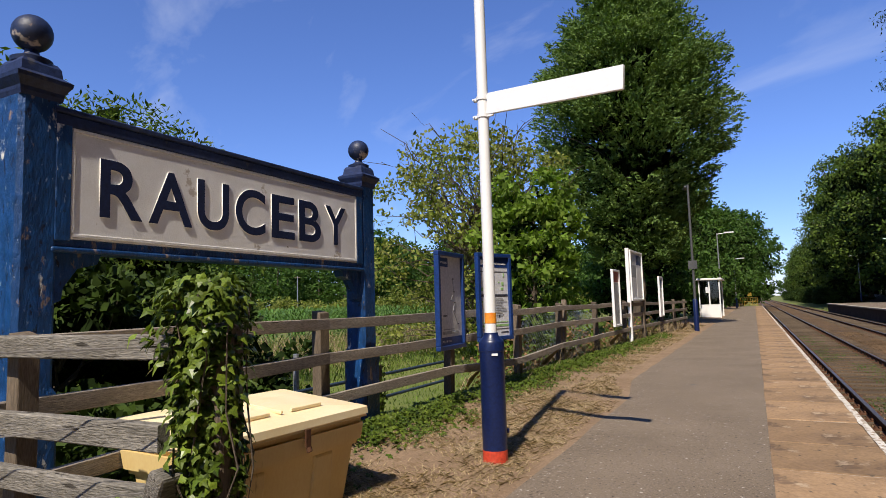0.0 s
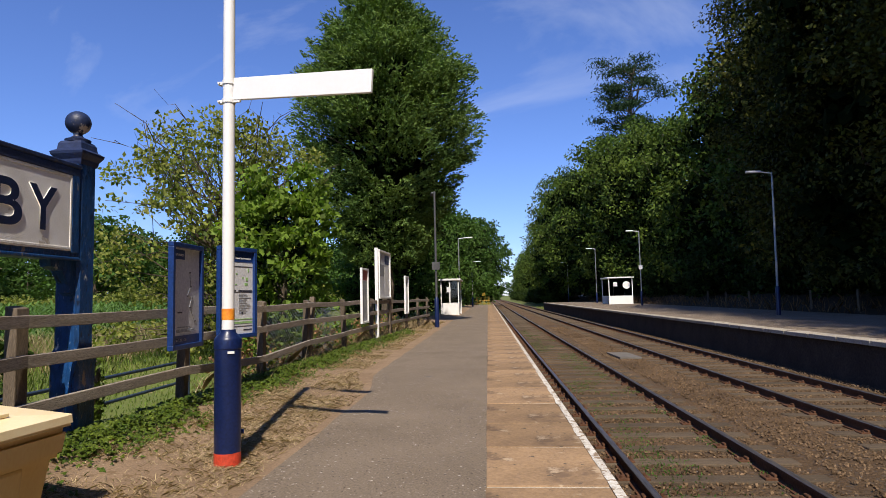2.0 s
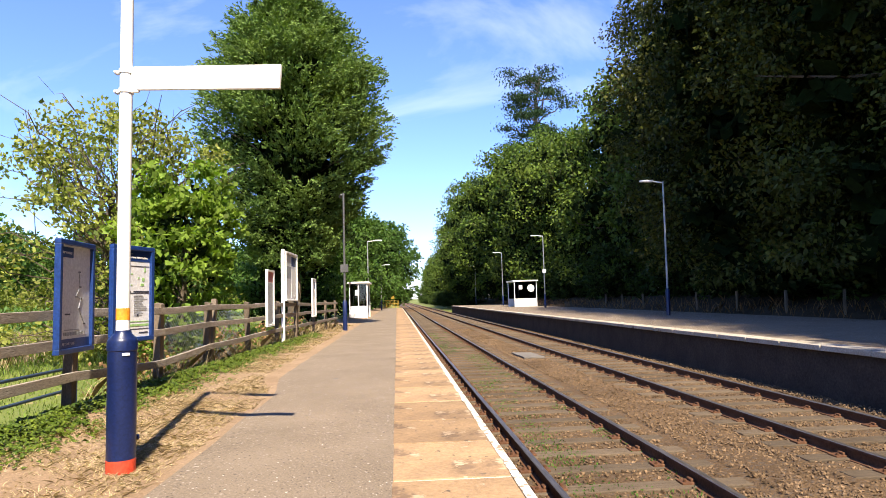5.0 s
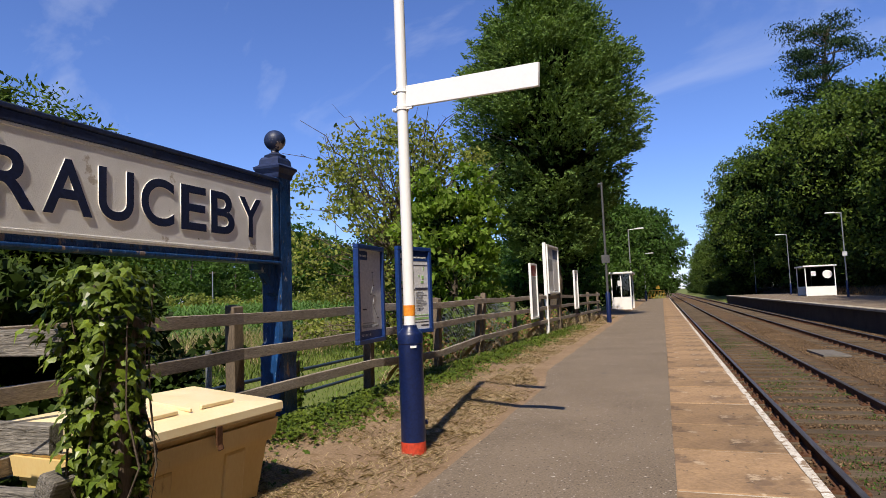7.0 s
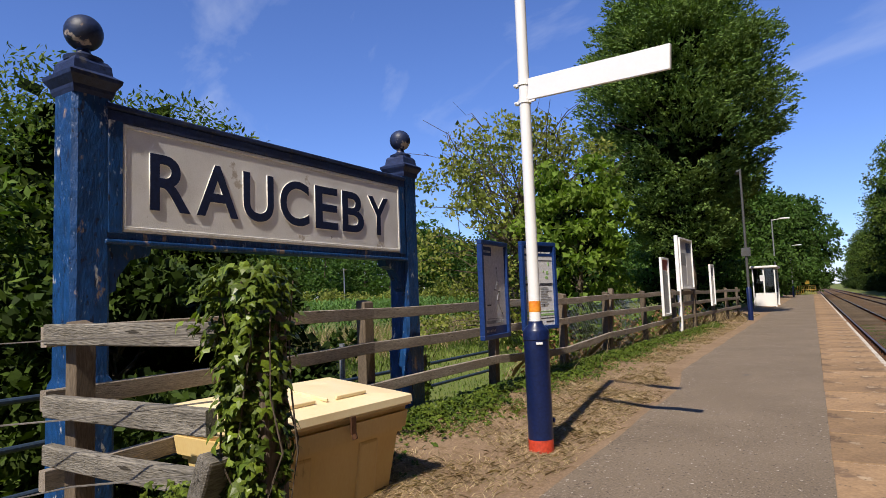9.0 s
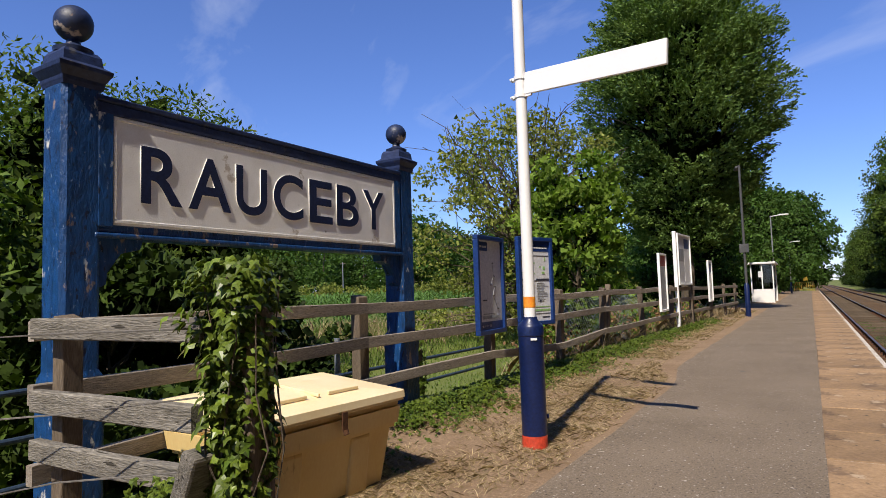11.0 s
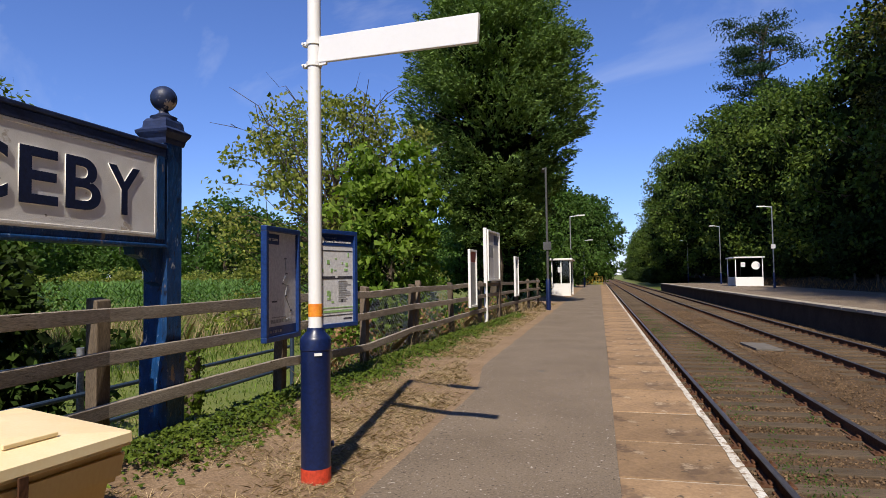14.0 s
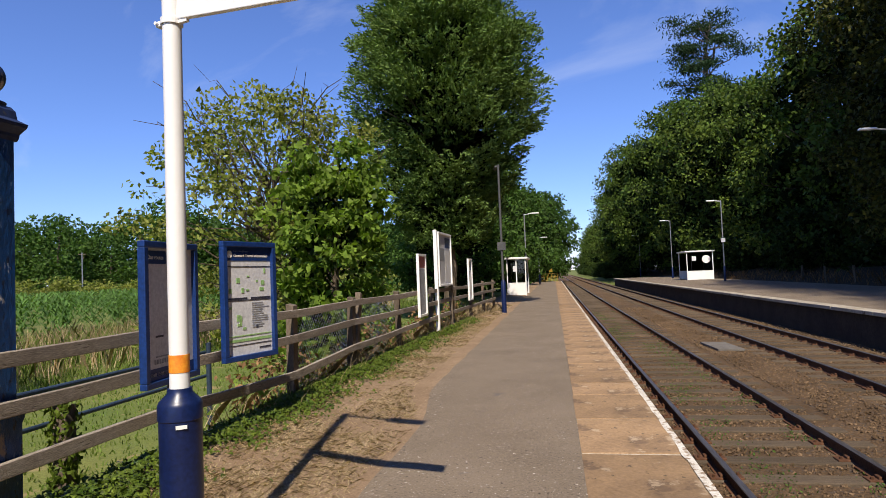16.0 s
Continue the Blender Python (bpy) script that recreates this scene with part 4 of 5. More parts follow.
def conifer(seed, height, radius, label):
    rng = np.random.default_rng(seed)
    tree = thing("conifer_tree", Matrix.Identity(4), label, "tree")
    bm = bmesh.new()
    limb(bm, bent(rng, (0, 0, -0.3), (0.1, 0, height * 0.95), 7, 0.006), 0.32, 0.03, 10)
    n = 820
    u = rng.uniform(0.1, 1, n) ** 0.72
    ang = rng.uniform(0, 2 * math.pi, n)
    z = u * height * 0.97
    env = radius * np.interp(u, [0, 0.15, 0.3, 0.42, 0.55, 0.7, 0.8, 0.92, 1], [0.2, 0.28, 0.52, 0.8, 1.0, 0.97, 0.82, 0.5, 0.14])
    env = env * (0.86 + 0.10 * np.sin(2 * ang + 5 * u) + rng.uniform(-0.2, 0.2, n))
    tips = np.stack([env * np.cos(ang), env * np.sin(ang), z + 0.12 * env], 1)
    feet = np.stack([0 * z, 0 * z, np.maximum(z - 0.25 * env, 0.3)], 1)
    for k in range(0, n, 9):
        limb(bm, bent(rng, feet[k], feet[k] + 0.8 * (tips[k] - feet[k]), 4, 0.04), 0.06, 0.01, 5)
    part("trunk", bm, M_BARK, tree)
    # flat fans of short sprays towards each branch end
    d = tips - feet
    fwd = unit(d)
    lat = unit(np.cross(fwd, np.array((0, 0, 1.0))))
    up = np.cross(lat, fwd)
    per, sub = 32, 8
    s = rng.uniform(-1.3, 0.28, (n, per))
    wide = 0.7 * np.sqrt(np.clip(1 - ((s + 0.45) / 0.85) ** 2, 0.05, 1))
    q = rng.uniform(-1, 1, (n, per)) * wide
    twig = tips[:, None] + fwd[:, None] * s[..., None] + lat[:, None] * q[..., None] + up[:, None] * (rng.normal(size=(n, per)) * 0.10 - 0.18 * q ** 2)[..., None]
    way = unit(fwd[:, None] + lat[:, None] * (q * 1.1)[..., None] + rng.normal(size=(n, per, 3)) * 0.3)
    f = np.linspace(0, 1, sub)[None, None, :, None]
    co = twig[:, :, None] + way[:, :, None] * f * 0.32 + rng.normal(size=(n, per, sub, 3)) * 0.035
    out = np.repeat(way[:, :, None], sub, 2) * 1.2
    lv = leaves(rng, co.reshape(-1, 3), 0.17, 0.06, out.reshape(-1, 3), 0.5, 0.1)
    part("crown", quads_mesh("crown", lv, M_CONIFER), M_CONIFER, tree)
    # near-black leaves around the trunk colour in the shade between sprays
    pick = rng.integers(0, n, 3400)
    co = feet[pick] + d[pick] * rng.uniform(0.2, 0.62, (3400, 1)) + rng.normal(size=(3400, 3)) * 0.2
    part("inner_crown", quads_mesh("inner_crown", leaves(rng, co, 0.75, 0.5), M_CROWN_SHADE), None, tree, "near-black inner leaves painting the crown's shade")
    return tree


place(conifer(3, 16.6, 4.5, "tall dark green cypress overhanging the platform fence"), -6.5, 25.0, -0.2)
place(broadleaf("sycamore_tree", 11, 5.7, 1.55, 0.2, 9500, M_LEAF_MID, "bright green young sycamore behind the fence", 0.1, 0.03, 170, 0.8, deep=700), -7.35, 12.6)
place(broadleaf("plum_tree", 12, 7.9, 4.2, 0.155, 17000, M_LEAF_PALE, "half-bare yellowing plum tree behind the fence", 0.14, 0.06, 230, 0.6, show_limbs=60, bare=26, clump=(0.07, 0.19)), -10.6, 16.0)
place(broadleaf("ash_tree", 13, 6.5, 4.6, 0.15, 60000, M_LEAF_PINNATE, "leafy ash tree behind the station sign", 0.2, 0.1, 150, deep=1600, slim=0.36), -15.8, 3.0)
# out-of-view tree, added to cast shade on the bushes behind the sign
place(broadleaf("ash_tree", 17, 5.2, 2.4, 0.16, 20000, M_LEAF_PINNATE, "unseen bushy ash tree added to shade the elder thicket", 0.16, 0.1, 90, deep=1500, slim=0.36), -9.9, -6.8)
place(broadleaf("elder_bush", 14, 3.1, 2.3, 0.14, 26000, M_LEAF_PINNATE, "low dark elder thicket behind the station sign", 0.08, 0.02, 90, deep=1600, slim=0.4), -9.6, -2.6)
# the next two shrubs have shade put into their leaf colour
place(broadleaf("elder_bush", 16, 2.3, 1.5, 0.11, 16000, M_LEAF_SHADED, "elder bush at the meadow edge, leaves coloured dark for shade", 0.08, 0.02, 60, deep=1000), -7.9, 0.9)
place(broadleaf("elder_bush", 15, 2.3, 1.5, 0.11, 14000, M_LEAF_SHADED, "shrub close behind the timber fence, leaves coloured dark for shade", 0.06, 0.02, 40, deep=700), -7.7, -0.9)

# woods along the far platform
rg = random.Random(8)


def wood(kinds, spots):
    for k, (x, y, s) in enumerate(spots):
        src = kinds[k % len(kinds)]
        m = pose(x, y, 0.9, 0, 0, rg.uniform(0, 360)) @ Matrix.Diagonal((s, s, s * rg.uniform(0.94, 1.06), 1))
        if k < len(kinds):
            src.matrix_basis = m
        else:
            copy_thing(src, m)


near_kinds = [tagged(broadleaf("chestnut_tree", 20 + k, 27, 8.0, 0.21, 120000, M_CHESTNUT_SUN_SHADE, "huge chestnut tree behind the opposite platform, sun and shade coloured into its leaves", 0.5, 0.03, 420, 0.6, show_limbs=8, deep=14000, clump=(0.1, 0.22)), group="woodland trees") for k in range(2)]
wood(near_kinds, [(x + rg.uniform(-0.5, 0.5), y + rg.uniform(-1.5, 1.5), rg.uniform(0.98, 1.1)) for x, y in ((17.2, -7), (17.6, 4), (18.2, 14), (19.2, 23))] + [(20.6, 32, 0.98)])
mid_kinds = [tagged(broadleaf("woodland_tree", 24 + k, 22, 6.5, 0.42, 13000, M_LEAF_WOOD, "tall dark green broadleaf tree behind the opposite platform", 0.4, 0.03, 150, 0.8, show_limbs=6, deep=2500), group="woodland trees") for k in range(2)]
spots = [(20.8, 43, 0.92), (20.3, 52, 0.92), (19.6, 60, 0.95), (18.6, 69, 1.02), (17.4, 79, 1.1), (16.4, 89, 1.1), (15.2, 99, 1.1)]
spots += [(14.2 + rg.uniform(-0.5, 1), y, rg.uniform(1.0, 1.15)) for y in (108, 118, 129, 140)]
spots += [(15.5 + rg.uniform(-1, 1.5), y, rg.uniform(0.72, 0.9)) for y in range(152, 330, 13)]
wood(mid_kinds, spots)
back_kinds = [tagged(broadleaf("woodland_tree", 28, 26, 7.5, 0.9, 4500, M_LEAF_SHADED, "dense tree filling the wood and, unseen, its shade-casting end, leaves darkened for shade", 0.5, 0.02, 120, 0.8, show_limbs=3, deep=2000), group="woodland trees")]
# unseen row behind the camera, added to shade the wood and far platform
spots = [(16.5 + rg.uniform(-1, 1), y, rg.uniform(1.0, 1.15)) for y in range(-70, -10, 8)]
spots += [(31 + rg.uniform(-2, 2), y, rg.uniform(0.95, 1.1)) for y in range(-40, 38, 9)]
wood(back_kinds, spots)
# undergrowth of the wood, shade under the trees put into its leaf colour
bush = broadleaf("woodland_bush", 33, 4.5, 3.0, 0.30, 3200, M_LEAF_SHADED, "undergrowth bush at the wood edge, leaves coloured dark for shade", 0.08, 0.0, 60, show_limbs=3, deep=500)
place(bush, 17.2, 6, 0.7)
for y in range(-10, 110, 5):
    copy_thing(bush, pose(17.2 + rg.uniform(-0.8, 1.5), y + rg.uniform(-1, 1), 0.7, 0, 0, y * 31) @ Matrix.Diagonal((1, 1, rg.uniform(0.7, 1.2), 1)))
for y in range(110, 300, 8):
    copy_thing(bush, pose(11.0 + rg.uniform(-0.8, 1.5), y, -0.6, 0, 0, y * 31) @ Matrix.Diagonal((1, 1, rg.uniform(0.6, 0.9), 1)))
# tall pine
pine = thing("pine_tree", pose(20.8, 90, 0.8) @ Matrix.Diagonal((1.2, 1.2, 1.07, 1)), "tall pine with bare trunk and flat needle clumps", "tree")
rng = np.random.default_rng(77)
bm = bmesh.new()
limb(bm, bent(rng, (0, 0, -0.5), (0.8, 0, 33), 7, 0.012), 0.45, 0.1, 9)
cl = []
for k in range(72):
    z = rng.uniform(16, 33.5)
    a = rng.uniform(0, 2 * math.pi)
    r = rng.uniform(0.8, 6.6) * (1.1 - (z - 20) / 28)
    c = np.array((0.5 + r * math.cos(a), r * math.sin(a), z))
    cl.append(c)
    limb(bm, bent(rng, (0.5, 0, z - 1.2), c, 4, 0.06), 0.12, 0.03, 6)
part("trunk", bm, M_BARK, pine, "reddish bare trunk")
cl = np.array(cl)
pick = rng.integers(0, len(cl), 24000)
co = cl[pick] + rng.normal(size=(24000, 3)) * np.array((0.8, 0.8, 0.26))
part("crown", quads_mesh("crown", leaves(rng, co, 0.45, 0.12, np.array((0, 0, 0.8)), 0.8), M_PINE), M_PINE, pine)
# left side beyond the cypress
left = broadleaf("lineside_tree", 41, 12, 4.2, 0.34, 13000, M_LEAF_ASH, "tall green lineside tree beyond the shelter", 0.25, 0.05, 130, 0.8, show_limbs=6, deep=1200)
place(left, -8.0, 44, -0.3)
for x, y, s in ((-8.0, 34, 0.7), (-8.2, 55, 0.95), (-7.4, 66, 1.05), (-6.4, 84, 1.1), (-4.4, 102, 1.25), (-3.8, 122, 1.45), (-7, 140, 1.2), (-9, 165, 1.2), (-10, 195, 1.3), (-10, 230, 1.3), (-11, 270, 1.4)):
    copy_thing(left, pose(x, y, -0.3, 0, 0, y * 7) @ Matrix.Diagonal((s, s, s, 1)))
far = broadleaf("distant_tree", 51, 17, 7, 0.8, 4200, M_LEAF_ASH, "distant hedgerow tree beyond the maize field", 0.4, 0.02, 100, show_limbs=3)
place(far, -150, 120)
for k in range(40):
    a = radians(98 + k * 2.1)
    r = rg.uniform(125, 160)
    s = rg.uniform(0.85, 1.2)
    copy_thing(far, pose(r * math.cos(a), r * math.sin(a) + 10, -0.7, 0, 0, k * 50) @ Matrix.Diagonal((s, s, s * 0.95, 1)))
for k in range(40):
    a = radians(99 + k * 2.1)
    s = rg.uniform(0.95, 1.25)
    copy_thing(far, pose(rg.uniform(158, 178) * math.cos(a), 168 * math.sin(a) + 10, -0.7, 0, 0, k * 83) @ Matrix.Diagonal((s, s, s, 1)))
hedge = broadleaf("field_hedge_bush", 52, 3.2, 3.6, 0.35, 1800, M_LEAF_PALE, "low olive hedge bush at the field edge", 0.06, 0.0, 40, show_limbs=2)
place(hedge, -70, 74)
for k in range(44):
    a = radians(100 + k * 1.9)
    copy_thing(hedge, pose(98 * math.cos(a), 98 * math.sin(a) + rg.uniform(-2, 2), -0.6, 0, 0, k * 70) @ Matrix.Diagonal((1.2, 1.2, rg.uniform(0.7, 1.1), 1)))
# trees closing the end of the line
for k in range(9):
    copy_thing(left, pose(-40 + 16 * k, 620 + 10 * (k % 2), -1.0, 0, 0, 40 * k) @ Matrix.Diagonal((1.6, 1.6, 1.1, 1)))

# ---- plants on and behind the verge ----
IVY = [(0, 0.02, 0), (0.36, -0.14, -0.08), (0.52, 0.22, -0.10), (0.26, 0.40, -0.02), (0, 1.0, -0.16), (-0.26, 0.40, -0.02), (-0.52, 0.22, -0.10), (-0.36, -0.14, -0.08)]
_hub = (0, 0.28, 0.05)
IVY_TRIS = np.array([[_hub, IVY[k], IVY[(k + 1) % 8]] for k in range(8)])


def leaf_sprays(rng, centres, normals, size, tips=(0, 0, -1), jitter=0.5):
    """Lobed leaves at the centres that face the normals, tips hanging along tips."""
    n = len(centres)
    nz = unit(normals + rng.normal(size=(n, 3)) * jitter)
    ty = unit(np.array(tips) + rng.normal(size=(n, 3)) * 0.55)
    ty = unit(ty - (ty * nz).sum(1, keepdims=True) * nz)
    tx = np.cross(ty, nz)
    s = (size * rng.uniform(0.6, 1.35, n))[:, None, None, None]
    fr = np.stack([tx, ty, nz], 1)
    return (centres[:, None, None] + np.einsum("tvk,nkc->ntvc", IVY_TRIS, fr) * s).reshape(-1, 3)


rng = np.random.default_rng(5)
ivy = thing("ivy_plant", pose(-3.33, RY + 0.02, 0), "glossy green ivy smothering the end post of the fence", "ivy")
n = 2700
z = rng.uniform(0.36, 1.36, n)
a = rng.uniform(0, 2 * math.pi, n)
r = np.interp(z, [0.4, 0.6, 0.9, 1.1, 1.28, 1.40], [0.07, 0.10, 0.095, 0.115, 0.155, 0.07]) * rng.uniform(0.5, 1.05, n) * (1 + 0.25 * np.sin(3 * a + 7 * z) + 0.15 * np.sin(5 * a - 11 * z))
dirs = np.stack([np.cos(a), np.sin(a), 0 * a], 1)
co = np.stack([r * np.cos(a) * 1.05 - 0.02, r * np.sin(a) * 1.05, z], 1)
m2 = 800
z2 = rng.uniform(0.12, 0.62, m2)
co2 = np.stack([-0.18 - 0.42 * (0.62 - z2) + rng.normal(size=m2) * 0.10, -0.12 + rng.normal(size=m2) * 0.07, z2], 1)
allc = np.concatenate([co, co2])
alln = np.concatenate([dirs + (0, 0, 0.75), np.tile((0.1, -0.8, 0.5), (m2, 1))])
# inner mass in the darker ivy green, painting shade between the outer leaves
part("foliage", quads_mesh("foliage", leaf_sprays(rng, allc, alln, 0.036, jitter=0.6), M_IVY, 3), None, ivy, "mass of small ivy leaves, darker than the outer ones to suggest shade")
for k in range(7):
    aa = k * 0.9
    bm = bmesh.new()
    limb(bm, bent(rng, (0.09 * math.cos(aa), 0.09 * math.sin(aa), 0.0), (0.13 * math.cos(aa + 0.7), 0.13 * math.sin(aa + 0.7), 1.3), 7, 0.025), 0.005, 0.003, 5)
    part("stem", bm, M_BARK, ivy, "woody ivy stem")
leaf_meshes = [quads_mesh("leaf", (IVY_TRIS * np.array((sx, 1, sz))).reshape(-1, 3), M_IVYOBJ, 3) for sx, sz in ((1, 1), (0.85, 1.8), (1.1, 0.4))]
for k in range(290):
    zz = rng.uniform(0.36, 1.37)
    aa = rng.uniform(math.pi * 0.85, math.pi * 2.15)
    rr = np.interp(zz, [0.4, 0.6, 0.9, 1.1, 1.28, 1.40], [0.085, 0.115, 0.11, 0.13, 0.17, 0.09]) * rng.uniform(0.85, 1.15) * (1 + 0.25 * math.sin(3 * aa + 7 * zz) + 0.15 * math.sin(5 * aa - 11 * zz))
    s = rng.uniform(0.03, 0.052)
    turn = Euler((radians(rng.uniform(30, 85)), radians(rng.uniform(-30, 30)), aa + math.pi / 2)).to_matrix().to_4x4()
    part("leaf", leaf_meshes[k % 3], None, ivy, at=Matrix.Translation((rr * math.cos(aa) - 0.02, rr * math.sin(aa), zz)) @ turn @ pose(0, 0, 0, 0, 0, 180 + rng.uniform(-35, 35)) @ Matrix.Diagonal((s, s, s, 1)))

# ivy creeping along the fence foot
n = 21000
y = -3.0 + 20 * rng.uniform(0, 1, n) ** 1.25
off = rng.normal(size=n) * 0.21 + 0.06 - 0.012 * y
off = np.where(np.sin(y * 2.1) + 0.6 * np.sin(y * 5.3 + 1) + rng.normal(size=n) * 0.7 > -0.5, off, off * 0.5 - 0.15)
x = np.array([fence_x(v) for v in y]) + off + 0.12
zg = np.array([verge_z(a, b) for a, b in zip(x, y)]) + rng.uniform(0.0, 0.10, n) * np.exp(-((off - 0.0) / 0.35) ** 2)
zg = np.where(x < np.array([fence_x(v) for v in y]) - 0.3, zg - 0.15, zg)
nn = np.tile((0.25, -0.2, 1.0), (n, 1))
tagged(new("creeping_ivy", quads_mesh("creeping_ivy", leaf_sprays(rng, np.stack([x, y, zg + 0.015], 1), nn, 0.04, (0.6, -0.2, 0), 0.5), M_IVY, 3)), "low creeping ivy along the foot of the fence", "ground cover", kind="stuff")


def blades(rng, x, y, z, h, w, lean):
    """Single grass blades: thin triangles with a lean."""
    n = len(x)
    a = rng.uniform(0, 2 * math.pi, n)
    foot = np.stack([x, y, z], 1)
    side = np.stack([np.cos(a), np.sin(a), 0 * a], 1) * w
    b = rng.uniform(0, 2 * math.pi, n)
    hh = h * rng.uniform(0.5, 1.3, n)
    tip = foot + np.stack([np.cos(b) * lean * hh, np.sin(b) * lean * hh, hh], 1)
    mid = foot + (tip - foot) * np.array((0.35, 0.35, 0.6))
    return np.stack([foot - side, foot + side, mid + side * 0.7, tip, mid - side * 0.7], 1).reshape(-1, 3)


n = 140000
y = -4.0 + 30 * rng.uniform(0, 1, n) ** 1.5
u = rng.uniform(0, 1, n)
x = np.array([edge(v) for v in y]) - 0.02 - u ** 0.85 * 1.45
keep = (np.array([noise.noise(Vector((a * 1.3, b * 1.3, 9))) for a, b in zip(x, y)]) + rng.normal(size=n) * 0.3) > -0.12 + 0.5 * (0.25 - u) * (u < 0.25)
x, y = x[keep], y[keep]
zz = np.array([verge_z(a, b) for a, b in zip(x, y)])
tagged(new("dead_grass", quads_mesh("dead_grass", blades(rng, x, y, zz, 0.026, 0.0032, 2.6), M_STRAW, 5)), "flattened straw-coloured dead grass on the verge", "dry grass", kind="stuff")
n = 1300
y = 3 + 20 * rng.uniform(0, 1, n)
x = np.array([fence_x(v) for v in y]) - 0.1 + rng.normal(size=n) * 0.16 - 0.1
tagged(new("tall_dead_stems", quads_mesh("tall_dead_stems", blades(rng, x, y, np.full(n, 0.0), 0.4, 0.005, 0.9), M_STRAW, 5)), "tangled brown dead stems behind the fence rails", "dry grass", kind="stuff")
n = 60000
y = -6 + 55 * rng.uniform(0, 1, n) ** 1.4
x = -5.6 - 17 * rng.uniform(0, 1, n) ** 1.3
tall = np.where(x < -14, 0.55, np.where(x < -10.5, 0.2, 0.06))
zg = np.where(x > -6.0, -0.5, -0.6)
tagged(new("meadow_grass", quads_mesh("meadow_grass", blades(rng, x, y, zg, tall, 0.012, 0.5), M_GRASS, 5)), "rough green meadow grass behind the platform", "grass", kind="stuff")
n = 9000
x, y = -13 - 9 * rng.uniform(0, 1, n), -2 + 45 * rng.uniform(0, 1, n)
tagged(new("meadow_straw", quads_mesh("meadow_straw", blades(rng, x, y, np.full(n, -0.6), 0.7, 0.012, 0.4), M_STRAW, 5)), "pale seeding grass at the field edge", "dry grass", kind="stuff")

# dead bramble and green shoots tangled behind the fence
n = 4200
y = 3.6 + 14 * rng.uniform(0, 1, n)
co = np.stack([np.array([fence_x(v) for v in y]) - 0.34 + rng.normal(size=n) * 0.13, y, 0.05 + 0.75 * rng.uniform(0, 1, n) ** 1.4 * (0.6 + 0.4 * np.sin(y * 1.7))], 1)
half = rng.uniform(0, 1, n) < 0.7
tagged(new("dead_bramble", quads_mesh("dead_bramble", leaves(rng, co[half], 0.085, 0.045), M_BRAMBLE)), "russet dead bramble tangled behind the fence", "bramble", kind="stuff")
tagged(new("green_shoots", quads_mesh("green_shoots", leaves(rng, co[~half], 0.09, 0.05), M_LEAF_MID)), "green shoots growing through the dead bramble", "bramble", kind="stuff")

# maize
n = 5200
x = -21 - 60 * rng.uniform(0, 1, n) ** 1.5
y = -10 + 120 * rng.uniform(0, 1, n)
x = np.round(x / 0.75) * 0.75 + rng.normal(size=n) * 0.06
foot = np.stack([x, y, np.full(n, -0.6)], 1)
per = 9
f = np.tile(np.linspace(0.25, 0.95, per), (n, 1))
ang = rng.uniform(0, math.pi, (n, 1)) + np.arange(per) * math.pi + rng.normal(size=(n, per)) * 0.4
H = rng.uniform(1.55, 1.95, (n, 1))
base = foot[:, None] + np.stack([0 * f, 0 * f, f * H], -1)
out = np.stack([np.cos(ang), np.sin(ang), 0 * ang], -1)
side = np.stack([-np.sin(ang), np.cos(ang), 0 * ang], -1) * 0.05
L = rng.uniform(0.35, 0.6, (n, per, 1))
mid = base + out * L * 0.5 + np.array((0, 0, 1.0)) * L * 0.45
tip = base + out * L + np.array((0, 0, 1.0)) * L * 0.1
q1 = np.stack([base - side * 0.5, base + side * 0.5, mid + side, mid - side], 2)
q2 = np.stack([mid - side, mid + side, tip + side * 0.15, tip - side * 0.15], 2)
tagged(new("maize_crop", quads_mesh("maize_crop", np.concatenate([q1, q2], 2).reshape(-1, 3), M_CORN)), "tall green maize crop in the field", "maize", kind="stuff")

# dry scrub on the bank of the opposite platform
n = 2200
y = -8 + 100 * rng.uniform(0, 1, n)
x = 13.6 + 2.0 * rng.uniform(0, 1, n)
zg = np.interp(x, [13.2, 14.5, 17], [-0.05, 0.3, 0.9])
tagged(new("bank_grass", quads_mesh("bank_grass", blades(rng, x, y, zg, 0.45, 0.012, 0.7), M_BRAMBLE, 5)), "tall dry grass on the bank behind the opposite platform", "dry grass", kind="stuff")
n = 15000
y = -3 + 34 * rng.uniform(0, 1, n) ** 1.3
x = 0.08 + 1.35 * rng.uniform(0, 1, n)
keep = np.array([noise.noise(Vector((a * 1.6, b * 0.9, 5))) for a, b in zip(x, y)]) + rng.normal(size=n) * 0.15 > 0.12
x, y, n = x[keep], y[keep], int(keep.sum())
tagged(new("track_weeds", quads_mesh("track_weeds", leaves(rng, np.stack([x, y, np.full(n, RZ - 0.122)], 1), 0.036, 0.017, np.array((0, 0, 0.8)), 0.8), M_LEAF_ASH)), "small green weeds between the sleepers", "weeds", kind="stuff")

# ---- metal railing, posts and pole behind the fence ----
mr = thing("metal_railing", pose(-6.2, 0, -0.6), "dark painted three-bar metal railing in the meadow", "railing")
for z in (1.30, 1.0, 0.70):
    bm = bmesh.new()
    tube(bm, (0.3, -9, z), (0, 4.6, z - 0.06), 0.022, seg=10)
    part("bar", bm, M_STEEL_BLUE, mr)
for y in (-8, -5.6, 0.73, 4.6):
    bm = bmesh.new()
    tube(bm, (0.05, y, -0.1), (0.05, y, 1.36), 0.032, seg=12)
    part("upright", bm, M_GALV if y == 0.73 else M_STEEL_BLUE, mr)
